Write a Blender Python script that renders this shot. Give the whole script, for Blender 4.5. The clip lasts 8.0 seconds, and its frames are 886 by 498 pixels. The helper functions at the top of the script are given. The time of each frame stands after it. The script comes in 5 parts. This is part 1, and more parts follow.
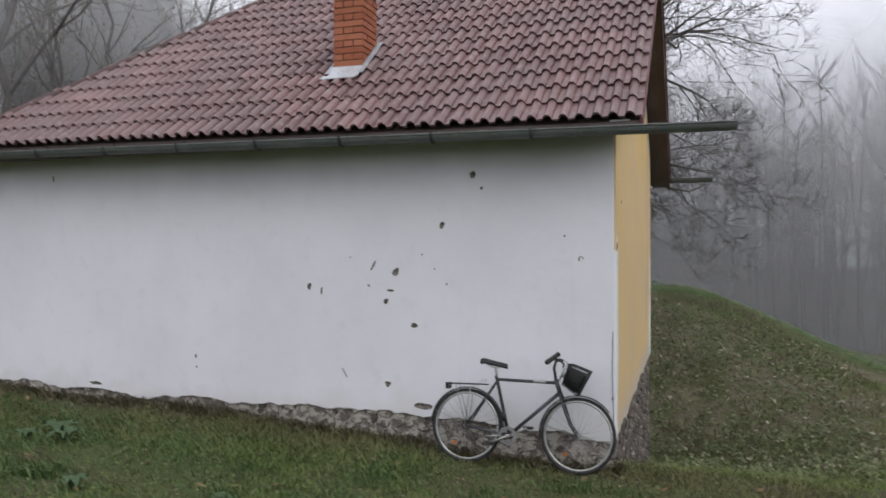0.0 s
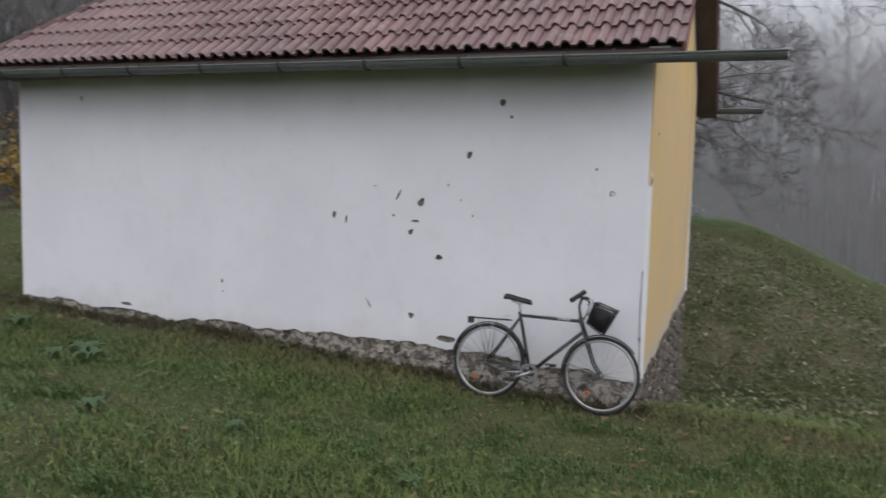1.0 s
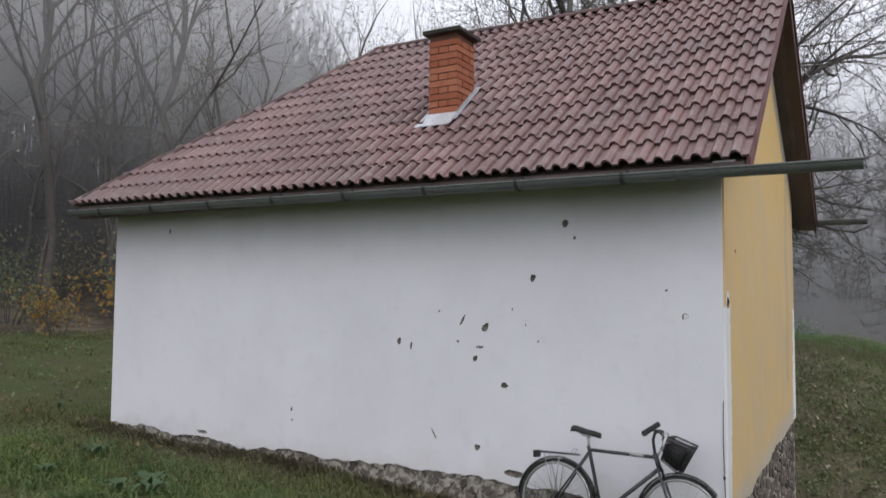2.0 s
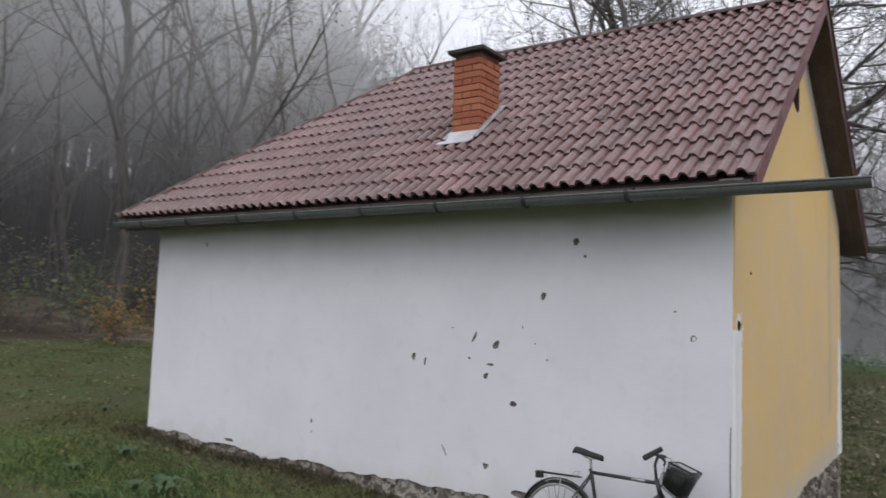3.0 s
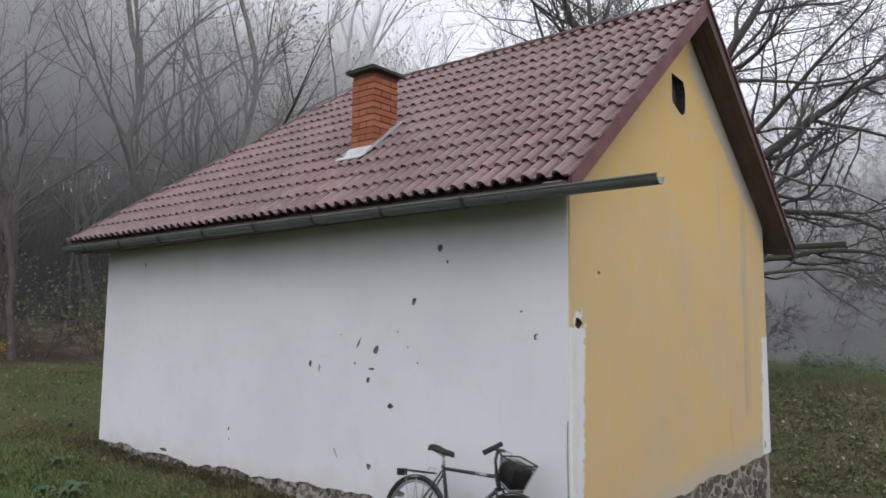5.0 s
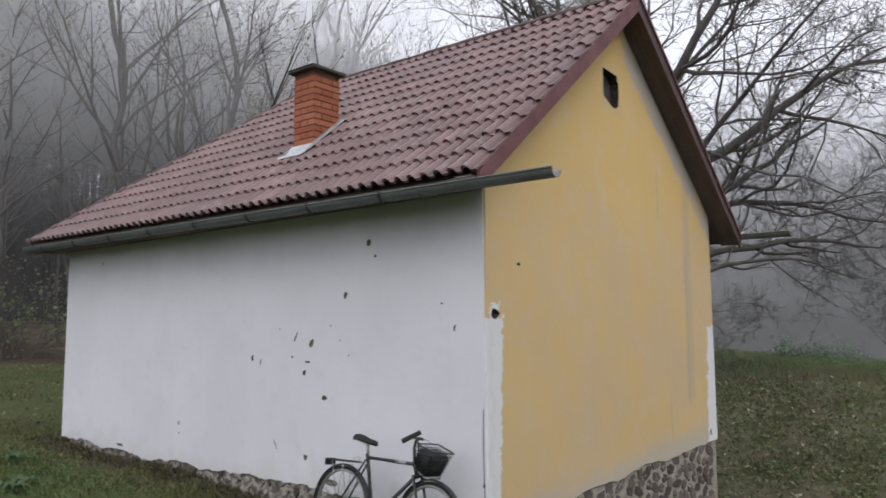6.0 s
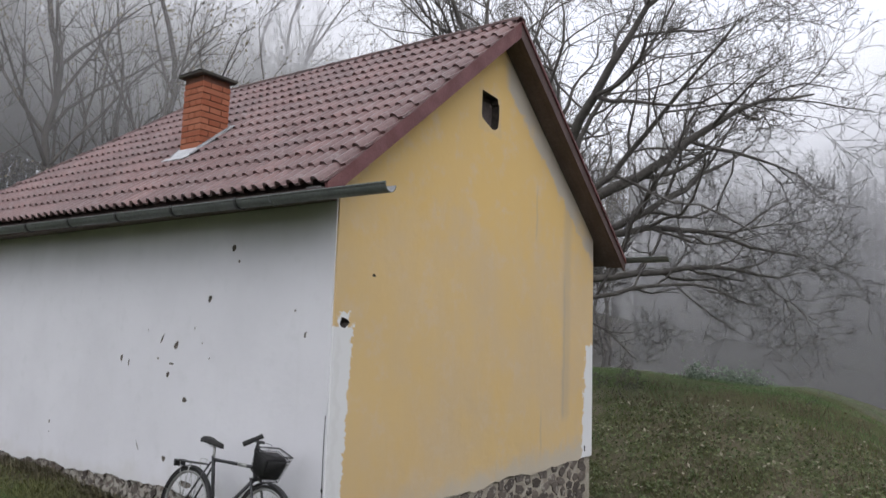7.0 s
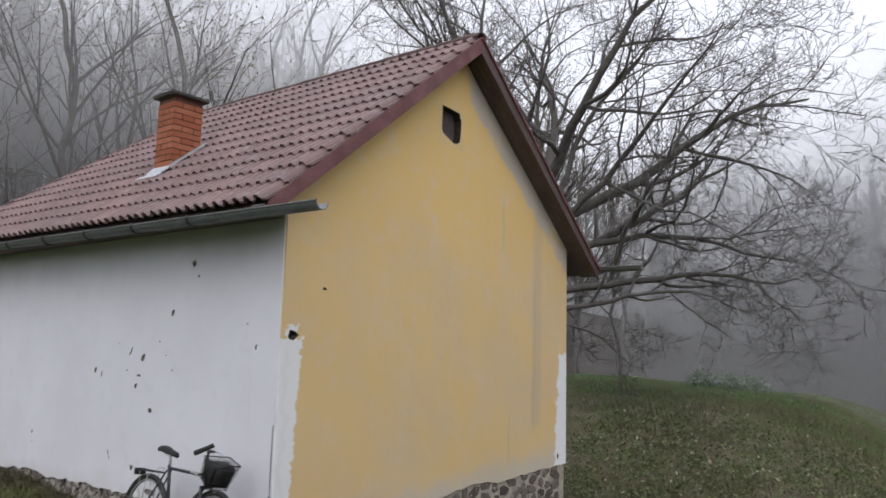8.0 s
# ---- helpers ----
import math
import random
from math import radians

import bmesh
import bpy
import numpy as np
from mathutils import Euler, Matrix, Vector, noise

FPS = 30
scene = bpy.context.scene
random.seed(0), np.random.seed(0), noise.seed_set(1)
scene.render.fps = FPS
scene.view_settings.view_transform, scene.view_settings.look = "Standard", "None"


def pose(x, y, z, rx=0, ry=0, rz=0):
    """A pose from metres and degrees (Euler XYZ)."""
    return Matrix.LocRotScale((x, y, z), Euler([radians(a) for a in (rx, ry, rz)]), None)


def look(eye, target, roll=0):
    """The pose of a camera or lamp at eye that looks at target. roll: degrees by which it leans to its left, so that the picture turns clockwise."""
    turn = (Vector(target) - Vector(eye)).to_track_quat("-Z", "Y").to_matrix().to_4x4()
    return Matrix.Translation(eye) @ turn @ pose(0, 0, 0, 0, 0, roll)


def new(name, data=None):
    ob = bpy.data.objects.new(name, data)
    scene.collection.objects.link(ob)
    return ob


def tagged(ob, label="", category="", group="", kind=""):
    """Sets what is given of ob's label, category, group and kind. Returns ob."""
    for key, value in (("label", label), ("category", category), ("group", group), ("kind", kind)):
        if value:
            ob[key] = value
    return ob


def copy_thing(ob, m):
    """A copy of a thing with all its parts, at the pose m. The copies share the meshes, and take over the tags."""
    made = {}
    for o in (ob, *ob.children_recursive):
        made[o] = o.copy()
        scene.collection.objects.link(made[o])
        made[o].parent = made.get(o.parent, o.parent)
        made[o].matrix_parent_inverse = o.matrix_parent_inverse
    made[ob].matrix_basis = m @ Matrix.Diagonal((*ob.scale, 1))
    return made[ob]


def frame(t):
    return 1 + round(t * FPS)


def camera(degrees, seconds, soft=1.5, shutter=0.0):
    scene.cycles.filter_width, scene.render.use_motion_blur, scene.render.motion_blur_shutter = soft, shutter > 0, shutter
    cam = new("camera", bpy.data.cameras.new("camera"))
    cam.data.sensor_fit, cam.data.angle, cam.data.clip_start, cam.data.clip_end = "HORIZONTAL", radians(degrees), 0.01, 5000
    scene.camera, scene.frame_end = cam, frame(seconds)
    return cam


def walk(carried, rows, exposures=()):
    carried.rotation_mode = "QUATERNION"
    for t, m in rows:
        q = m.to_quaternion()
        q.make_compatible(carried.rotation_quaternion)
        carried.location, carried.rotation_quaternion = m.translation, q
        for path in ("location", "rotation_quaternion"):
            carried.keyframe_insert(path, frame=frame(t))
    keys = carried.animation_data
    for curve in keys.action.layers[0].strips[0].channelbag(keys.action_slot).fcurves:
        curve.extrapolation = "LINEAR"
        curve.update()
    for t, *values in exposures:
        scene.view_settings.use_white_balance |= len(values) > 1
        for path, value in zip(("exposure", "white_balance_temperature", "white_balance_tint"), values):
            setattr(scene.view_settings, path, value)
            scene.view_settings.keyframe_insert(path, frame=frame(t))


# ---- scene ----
cam = camera(59.6, 8.0, 1.5, 0.4)
PATH = [
    (0, (0.781, -7.545, 1.955), (0.147, -5.648, 1.978), 0.1),
    (0.2, (0.735, -7.492, 1.962), (0.162, -5.576, 1.961), 0.6),
    (0.5, (0.692, -7.412, 1.983), (0.207, -5.472, 1.935), -0.3),
    (1, (0.874, -7.273, 2.015), (0.139, -5.42, 1.843), 1.5),
    (1.5, (1.094, -7.103, 2.106), (0.179, -5.325, 2.08), 0.1),
    (1.7, (1.142, -7.002, 2.103), (0.175, -5.252, 2.15), 0.0),
    (2.8, (1.591, -6.582, 2.043), (0.543, -4.893, 2.259), 1.2),
    (3, (1.741, -6.543, 2.034), (0.581, -4.924, 2.216), 2.0),
    (3.5, (2.1, -6.368, 1.972), (0.865, -4.811, 2.197), 2.3),
    (4, (2.509, -6.188, 1.921), (1.404, -4.549, 2.224), 0.8),
    (4.5, (2.925, -6.026, 1.952), (1.713, -4.451, 2.175), 0.5),
    (4.7, (3.085, -5.899, 1.95), (1.829, -4.36, 2.184), 0.1),
    (5.8, (3.917, -5.489, 1.909), (2.658, -3.949, 2.116), 0.8),
    (6, (4.015, -5.401, 1.904), (2.745, -3.871, 2.12), -0.4),
    (6.5, (4.415, -5.098, 1.912), (3.275, -3.489, 2.248), 1.5),
    (7, (4.871, -4.975, 1.878), (3.691, -3.38, 2.13), 1.9),
    (7.5, (5.259, -4.815, 1.909), (4.012, -3.268, 2.141), 2.1),
    (8, (5.606, -4.665, 1.931), (4.37, -3.116, 2.2), 1.5),
]
walk(cam, [(t, look(eye, target, roll)) for t, eye, target, roll in PATH])

# ---- light ----
world = bpy.data.worlds.new("foggy_sky")
scene.world = world
world.use_nodes = True
wn, wl = world.node_tree.nodes, world.node_tree.links
wn.clear()
w_out = wn.new("ShaderNodeOutputWorld")
w_bg = wn.new("ShaderNodeBackground")
w_sky = wn.new("ShaderNodeTexSky")
w_sky.sky_type = "NISHITA"
w_sky.sun_disc = False
w_sky.sun_elevation, w_sky.sun_rotation = radians(48), radians(160)
w_sky.air_density, w_sky.dust_density = 1.0, 4.0
w_hsv = wn.new("ShaderNodeHueSaturation")
w_hsv.inputs["Saturation"].default_value = 0.123
w_mix = wn.new("ShaderNodeMixRGB")
w_mix.inputs["Fac"].default_value = 0.75
w_mix.inputs["Color2"].default_value = (9.28, 9.53, 10.65, 1)
wl.new(w_sky.outputs["Color"], w_hsv.inputs["Color"])
wl.new(w_hsv.outputs["Color"], w_mix.inputs["Color1"])
wl.new(w_mix.outputs["Color"], w_bg.inputs["Color"])
w_bg.inputs["Strength"].default_value = 0.133
wl.new(w_bg.outputs["Background"], w_out.inputs["Surface"])

sun_data = bpy.data.lights.new("sun", "SUN")
sun_data.energy, sun_data.angle, sun_data.color = 0.8, radians(60), (1.0, 0.985, 0.965)
sun = new("sun", sun_data)
sun.matrix_world = look((16, -10, 20), (-2, 0, 0))


# ---- materials ----
class Nodes:
    """Small helper that builds a node material."""

    def __init__(self, name):
        self.m = bpy.data.materials.new(name)
        self.m.use_nodes = True
        self.n, self.l = self.m.node_tree.nodes, self.m.node_tree.links
        self.n.clear()
        self.out = self.n.new("ShaderNodeOutputMaterial")
        self.pos = self.n.new("ShaderNodeNewGeometry")
        self.sep = None

    def put(self, sock, v):
        if isinstance(v, bpy.types.NodeSocket):
            self.l.new(v, sock)
        elif isinstance(v, tuple) and len(v) == 3 and sock.type == "RGBA":
            sock.default_value = (*v, 1)
        else:
            sock.default_value = v

    def xyz(self):
        if self.sep is None:
            self.sep = self.n.new("ShaderNodeSeparateXYZ")
            self.l.new(self.pos.outputs["Position"], self.sep.inputs[0])
        return self.sep.outputs

    def math(self, op, a, b=0.0, clamp=False):
        k = self.n.new("ShaderNodeMath")
        k.operation, k.use_clamp = op, clamp
        self.put(k.inputs[0], a)
        self.put(k.inputs[1], b)
        return k.outputs[0]

    def ramp(self, v, lo, hi, a=0.0, b=1.0):
        k = self.n.new("ShaderNodeMapRange")
        k.interpolation_type = "SMOOTHSTEP"
        for i, q in enumerate((v, lo, hi, a, b)):
            self.put(k.inputs[i], q)
        return k.outputs[0]

    def noise(self, scale, detail=4.0, rough=0.55, stretch=None, vector=None, dist=0.0):
        k = self.n.new("ShaderNodeTexNoise")
        k.inputs["Scale"].default_value, k.inputs["Detail"].default_value = scale, detail
        k.inputs["Roughness"].default_value = rough
        k.inputs["Distortion"].default_value = dist
        v = vector or self.pos.outputs["Position"]
        if stretch:
            q = self.n.new("ShaderNodeVectorMath")
            q.operation = "MULTIPLY"
            self.l.new(v, q.inputs[0])
            q.inputs[1].default_value = stretch
            v = q.outputs[0]
        self.l.new(v, k.inputs["Vector"])
        return k.outputs["Fac"]

    def mix(self, f, a, b, mode="MIX"):
        k = self.n.new("ShaderNodeMixRGB")
        k.blend_type = mode
        self.put(k.inputs[0], f)
        self.put(k.inputs[1], a)
        self.put(k.inputs[2], b)
        return k.outputs[0]

    def random(self):
        return self.n.new("ShaderNodeObjectInfo").outputs["Random"]

    def island(self):
        return self.pos.outputs["Random Per Island"]

    def finish(self, colour, rough=0.8, bump=None, depth=0.01, metal=0.0, spec=0.4, through_light=0.0):
        b = self.n.new("ShaderNodeBsdfPrincipled")
        self.put(b.inputs["Base Color"], colour)
        self.put(b.inputs["Roughness"], rough)
        b.inputs["Metallic"].default_value = metal
        b.inputs["Specular IOR Level"].default_value = spec
        if bump is not None:
            k = self.n.new("ShaderNodeBump")
            k.inputs["Strength"].default_value, k.inputs["Distance"].default_value = 1.0, depth
            self.l.new(bump, k.inputs["Height"])
            self.l.new(k.outputs[0], b.inputs["Normal"])
        top = b.outputs[0]
        if through_light:
            t = self.n.new("ShaderNodeBsdfTranslucent")
            self.put(t.inputs["Color"], colour)
            s = self.n.new("ShaderNodeMixShader")
            s.inputs[0].default_value = through_light
            self.l.new(top, s.inputs[1])
            self.l.new(t.outputs[0], s.inputs[2])
            top = s.outputs[0]
        self.l.new(top, self.out.inputs["Surface"])
        return self.m


def two_tone(name, a, b, scale=6.0, fine=60.0, rough=0.8, depth=0.004, metal=0.0, spec=0.4, vary=0.0, contrast=0.2):
    n = Nodes(name)
    big = n.ramp(n.noise(scale), 0.5 - contrast, 0.5 + contrast)
    c = n.mix(big, a, b)
    grain = n.noise(fine, 3.0)
    c = n.mix(n.ramp(grain, 0.3, 0.7, 0.0, 0.35), c, tuple(0.55 * (p + q) / 2 for p, q in zip(a, b)))
    if vary:
        c = n.mix(1.0, c, n.mix(n.random(), (1 - vary,) * 3, (1 + vary,) * 3), "MULTIPLY")
    return n.finish(c, n.ramp(grain, 0.2, 0.8, rough - 0.1, min(1.0, rough + 0.1)), grain, depth, metal, spec)


def wall_white():
    n = Nodes("white_limewash")
    big, mid, fine = n.noise(0.7), n.noise(5.0, 5.0), n.noise(70.0, 4.0)
    c = n.mix(n.ramp(big, 0.35, 0.7), (0.752, 0.748, 0.784), (0.700, 0.695, 0.730))
    c = n.mix(n.ramp(mid, 0.52, 0.75, 0.0, 0.4), c, (0.65, 0.655, 0.675))
    run = n.noise(3.0, 4.0, stretch=(2.2, 2.2, 0.12))
    c = n.mix(n.ramp(run, 0.58, 0.85, 0.0, 0.14), c, (0.58, 0.57, 0.56))
    # splash dirt that rises unevenly from the plinth
    low = n.math("SUBTRACT", n.xyz()[2], n.math("MULTIPLY", n.noise(2.5, 6.0), 0.75))
    c = n.mix(n.ramp(low, -0.10, 0.20, 0.35, 0.0), c, (0.56, 0.54, 0.49))
    # green-grey damp with eave shade painted in, hanging down unevenly from the eave
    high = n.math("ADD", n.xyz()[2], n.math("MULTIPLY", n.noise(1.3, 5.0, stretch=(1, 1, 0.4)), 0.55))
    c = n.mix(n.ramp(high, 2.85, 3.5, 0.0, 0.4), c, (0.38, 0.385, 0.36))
    h = n.math("ADD", n.math("MULTIPLY", mid, 0.8), n.math("MULTIPLY", fine, 0.12))
    return n.finish(c, 0.9, h, 0.007, spec=0.2)


def wall_yellow():
    n = Nodes("yellow_limewash")
    x, y, z = n.xyz()
    big, mid, fine = n.noise(0.9), n.noise(4.0, 5.0), n.noise(70.0, 4.0)
    c = n.mix(n.ramp(big, 0.35, 0.65), (0.70, 0.505, 0.250), (0.66, 0.492, 0.285))
    c = n.mix(n.ramp(n.noise(1.9, 5.0, stretch=(1, 1, 0.9)), 0.42, 0.72, 0.0, 0.30), c, (0.62, 0.475, 0.305))
    c = n.mix(n.ramp(n.math("ADD", z, n.math("MULTIPLY", mid, 1.6)), 3.6, 4.6, 0.0, 0.7), c, (0.735, 0.505, 0.195))
    c = n.mix(n.ramp(mid, 0.5, 0.8, 0.0, 0.3), c, (0.72, 0.495, 0.215))
    c = n.mix(n.ramp(n.noise(2.6, 6.0, 0.7), 0.5, 0.68, 0.0, 0.55), c, (0.66, 0.52, 0.36))
    c = n.mix(n.ramp(n.noise(1.3, 5.0, 0.6, stretch=(1.0, 1.0, 0.7)), 0.52, 0.7, 0.0, 0.35), c, (0.735, 0.50, 0.19))
    grey = (0.50, 0.465, 0.43)
    wob = n.math("SUBTRACT", n.noise(4.0, 5.0), 0.5)
    # bare render along the far rake
    rake = n.math("ADD", n.math("ADD", z, n.math("MULTIPLY", y, 0.817)), n.math("MULTIPLY", wob, 0.45))
    edge = n.ramp(rake, 7.36, 7.46, 0.0, 0.85)
    edge = n.math("MULTIPLY", edge, n.ramp(y, 2.75, 2.95))
    edge = n.math("MULTIPLY", edge, n.ramp(n.noise(1.1, 3.0, stretch=(0, 1, 1)), 0.25, 0.5, 0.35, 1.0))
    c = n.mix(edge, c, grey)
    # bare render above the plinth, wider towards the back
    foot = n.math("SUBTRACT", n.math("SUBTRACT", z, n.math("MULTIPLY", y, 0.075)), n.math("MULTIPLY", wob, 0.5))
    c = n.mix(n.ramp(foot, 0.14, 0.46, 0.85, 0.0), c, (0.55, 0.50, 0.43))
    # two thin runs of dirty water
    for yy, lo, hi, wide in ((4.46, 0.9, 3.95, 0.11), (4.40, 0.9, 3.0, 0.03), (3.80, 0.5, 1.25, 0.02), (3.62, 3.2, 4.1, 0.02)):
        d = n.math("ABSOLUTE", n.math("SUBTRACT", n.math("ADD", y, n.math("MULTIPLY", wob, 0.08)), yy))
        m = n.math("MULTIPLY", n.ramp(d, wide * 0.3, wide * 1.6, 0.36, 0.0), n.math("MULTIPLY", n.ramp(z, lo, lo + 0.2), n.ramp(z, hi - 0.3, hi, 1.0, 0.0)))
        c = n.mix(m, c, (0.42, 0.36, 0.295))
    white = (0.78, 0.78, 0.79)
    # white paint that runs round both corners
    rag = n.math("MULTIPLY", n.math("SUBTRACT", n.noise(16.0, 5.0, 0.65), 0.5), 0.10)
    near = n.math("ADD", n.math("ADD", y, n.math("MULTIPLY", wob, 0.16)), rag)
    near = n.math("MULTIPLY", n.ramp(n.math("SUBTRACT", near, n.math("MULTIPLY", z, 0.05)), 0.160, 0.180, 1.0, 0.0), n.ramp(n.math("ADD", n.math("ADD", z, n.math("MULTIPLY", wob, 0.16)), rag), 2.02, 2.05, 1.0, 0.0))
    c = n.mix(near, c, white)
    # a thin line in the white paint, and a white dab round the broken hole
    dab = n.math("ADD", n.math("MAXIMUM", n.math("ABSOLUTE", n.math("SUBTRACT", y, 0.14)), n.math("ABSOLUTE", n.math("SUBTRACT", z, 2.085))), n.math("MULTIPLY", rag, 1.8))
    c = n.mix(n.ramp(dab, 0.070, 0.080, 1.0, 0.0), c, white)
    # slight shadow on the white strip, painted as a soft grey line
    strip_shade = n.math("ABSOLUTE", n.math("SUBTRACT", n.math("ADD", y, n.math("MULTIPLY", wob, 0.3)), 0.075))
    c = n.mix(n.math("MULTIPLY", n.ramp(strip_shade, 0.01, 0.05, 0.2, 0.0), n.ramp(z, 1.9, 2.0, 1.0, 0.0)), c, (0.60, 0.585, 0.58))
    far = n.math("ADD", n.math("ADD", y, rag), n.math("ADD", n.math("MULTIPLY", wob, 0.24), n.math("MULTIPLY", z, -0.05)))
    far = n.math("MULTIPLY", n.ramp(far, 4.925, 4.955), n.ramp(n.math("ADD", n.math("ADD", z, n.math("MULTIPLY", wob, 0.16)), rag), 1.97, 2.0, 1.0, 0.0))
    c = n.mix(far, c, white)
    # a bare rim round the little opening
    ring = n.math("MAXIMUM", n.math("ABSOLUTE", n.math("SUBTRACT", y, 2.46)), n.math("ABSOLUTE", n.math("SUBTRACT", z, 4.64)))
    c = n.mix(n.ramp(n.math("ADD", ring, n.math("MULTIPLY", wob, 0.12)), 0.22, 0.27, 0.35, 0.0), c, (0.56, 0.45, 0.30))
    h = n.math("ADD", n.math("MULTIPLY", mid, 0.8), n.math("MULTIPLY", fine, 0.12))
    return n.finish(c, 0.92, h, 0.009, spec=0.2)


def roof_clay():
    n = Nodes("roof_tile_red_brown")
    c = n.mix(n.random(), (0.145, 0.080, 0.077), (0.245, 0.143, 0.135))
    c = n.mix(n.ramp(n.noise(1.1, 4.0), 0.4, 0.7, 0.0, 0.7), c, (0.170, 0.112, 0.110))
    c = n.mix(n.ramp(n.noise(14.0, 5.0), 0.52, 0.72, 0.0, 0.65), c, (0.33, 0.28, 0.272))
    fine = n.noise(70.0, 3.0)
    c = n.mix(n.ramp(n.noise(28.0, 4.0), 0.5, 0.72, 0.0, 0.55), c, (0.105, 0.066, 0.060))
    c = n.mix(n.ramp(fine, 0.5, 0.8, 0.0, 0.5), c, (0.30, 0.22, 0.205))
    return n.finish(c, n.ramp(fine, 0.3, 0.7, 0.28, 0.52), fine, 0.004, spec=0.6)


def ground_cover():
    n = Nodes("turf_and_litter")
    x, y, z = n.xyz()
    big, mid, fine = n.noise(0.35, 4.0), n.noise(2.2, 5.0), n.noise(26.0, 5.0)
    c = n.mix(n.ramp(big, 0.35, 0.65), (0.070, 0.092, 0.034), (0.098, 0.100, 0.044))
    c = n.mix(n.ramp(mid, 0.48, 0.68, 0.0, 0.8), c, (0.085, 0.068, 0.042))
    c = n.mix(n.ramp(fine, 0.4, 0.7, 0.0, 0.7), c, (0.034, 0.042, 0.018))
    # leaf litter under the wood
    edge = n.math("ADD", n.math("SUBTRACT", n.math("MULTIPLY", x, -0.95), n.math("MULTIPLY", y, -0.3)), n.math("MULTIPLY", mid, 2.0))
    litter = n.mix(n.ramp(n.noise(9.0, 5.0), 0.4, 0.65), (0.040, 0.030, 0.024), (0.085, 0.058, 0.038))
    c = n.mix(n.ramp(edge, 21.0, 23.0), c, litter)
    c = n.mix(n.ramp(n.math("ADD", n.math("MULTIPLY", x, 0.45), n.math("MULTIPLY", y, 0.89)), 27.0, 31.0), c, n.mix(n.ramp(n.noise(0.25, 5.0), 0.35, 0.65), (0.045, 0.040, 0.034), (0.070, 0.062, 0.052)))
    # brown dead stalks on the bank behind the house
    bank = n.math("MULTIPLY", n.ramp(y, 6.0, 8.0), n.ramp(n.math("ADD", y, n.math("MULTIPLY", mid, 2.0)), 13.0, 15.0, 1.0, 0.0))
    c = n.mix(n.math("MULTIPLY", bank, n.ramp(n.noise(1.6, 4.0), 0.4, 0.6, 0.2, 0.8)), c, (0.165, 0.138, 0.100))
    # trodden bare soil along the foot of the long wall
    soil = n.math("MULTIPLY", n.ramp(n.math("ADD", y, n.math("MULTIPLY", mid, 0.8)), -0.35, 0.1), n.ramp(y, 0.2, 0.3, 1.0, 0.0))
    c = n.mix(n.math("MULTIPLY", soil, n.ramp(x, -9.0, -7.5)), c, (0.075, 0.062, 0.042))
    return n.finish(c, 0.95, fine, 0.03, spec=0.2)


def blades():
    n = Nodes("grass_green")
    c = n.mix(n.island(), (0.080, 0.130, 0.034), (0.184, 0.226, 0.073))
    c = n.mix(n.ramp(n.noise(0.9, 4.0), 0.45, 0.65, 0.0, 0.5), c, (0.185, 0.172, 0.078))
    c = n.mix(n.ramp(n.noise(3.0, 3.0), 0.55, 0.7, 0.0, 0.6), c, (0.060, 0.115, 0.048))
    # crest of the bank: fresher green, paled to stand for haze over it
    c = n.mix(n.ramp(n.xyz()[1], 12.4, 14.6, 0.0, 0.8), c, (0.165, 0.250, 0.115))
    # dry brownish growth along the foot of the long wall, ragged towards the lawn
    x, y, z = n.xyz()
    foot = n.math("ADD", y, n.math("MULTIPLY", n.math("SUBTRACT", n.noise(1.4, 5.0), 0.5), 2.6))
    dry = n.math("MULTIPLY", n.ramp(foot, -1.5, -0.2, 0.0, 0.6), n.math("MULTIPLY", n.ramp(y, 0.0, 0.6, 1.0, 0.0), n.ramp(x, 0.3, 2.5, 1.0, 0.25)))
    # grass by the wood darkened in colour for tree shade and moisture
    c = n.mix(n.ramp(n.math("ADD", x, n.math("MULTIPLY", n.noise(0.8, 4.0), 3.0)), -9.5, -6.5, 0.7, 0.0), c, n.mix(n.island(), (0.058, 0.066, 0.026), (0.115, 0.122, 0.050)))
    c = n.mix(dry, c, n.mix(n.island(), (0.105, 0.096, 0.046), (0.185, 0.160, 0.082)))
    return n.finish(c, 0.7, spec=0.25, through_light=0.25)


def leaf_mat(name, a, b, glow=0.3):
    n = Nodes(name)
    c = n.mix(n.island(), a, b)
    return n.finish(n.mix(n.ramp(n.noise(40.0, 2.0), 0.4, 0.7, 0, 0.5), c, tuple(0.6 * v for v in a)), 0.6, spec=0.3, through_light=glow)


def stone_mat(name, lime):
    n = Nodes(name)
    c = n.mix(n.random(), (0.070, 0.058, 0.052), (0.205, 0.172, 0.150))
    c = n.mix(n.ramp(n.noise(18.0, 5.0), 0.4, 0.7, 0.0, 0.7), c, (0.085, 0.075, 0.070))
    c = n.mix(n.ramp(n.noise(9.0, 6.0, 0.7), lime, lime + 0.08, 0.0, 0.8), c, (0.45, 0.42, 0.37))
    return n.finish(c, 0.9, n.noise(40.0, 5.0), 0.015, spec=0.25)


def brick_mat():
    n = Nodes("chimney_brick_orange")
    c = n.mix(n.random(), (0.30, 0.095, 0.050), (0.39, 0.145, 0.082))
    c = n.mix(n.ramp(n.noise(12.0, 4.0), 0.5, 0.75, 0.0, 0.5), c, (0.25, 0.075, 0.038))
    return n.finish(c, 0.85, n.noise(60.0, 4.0), 0.005, spec=0.3)


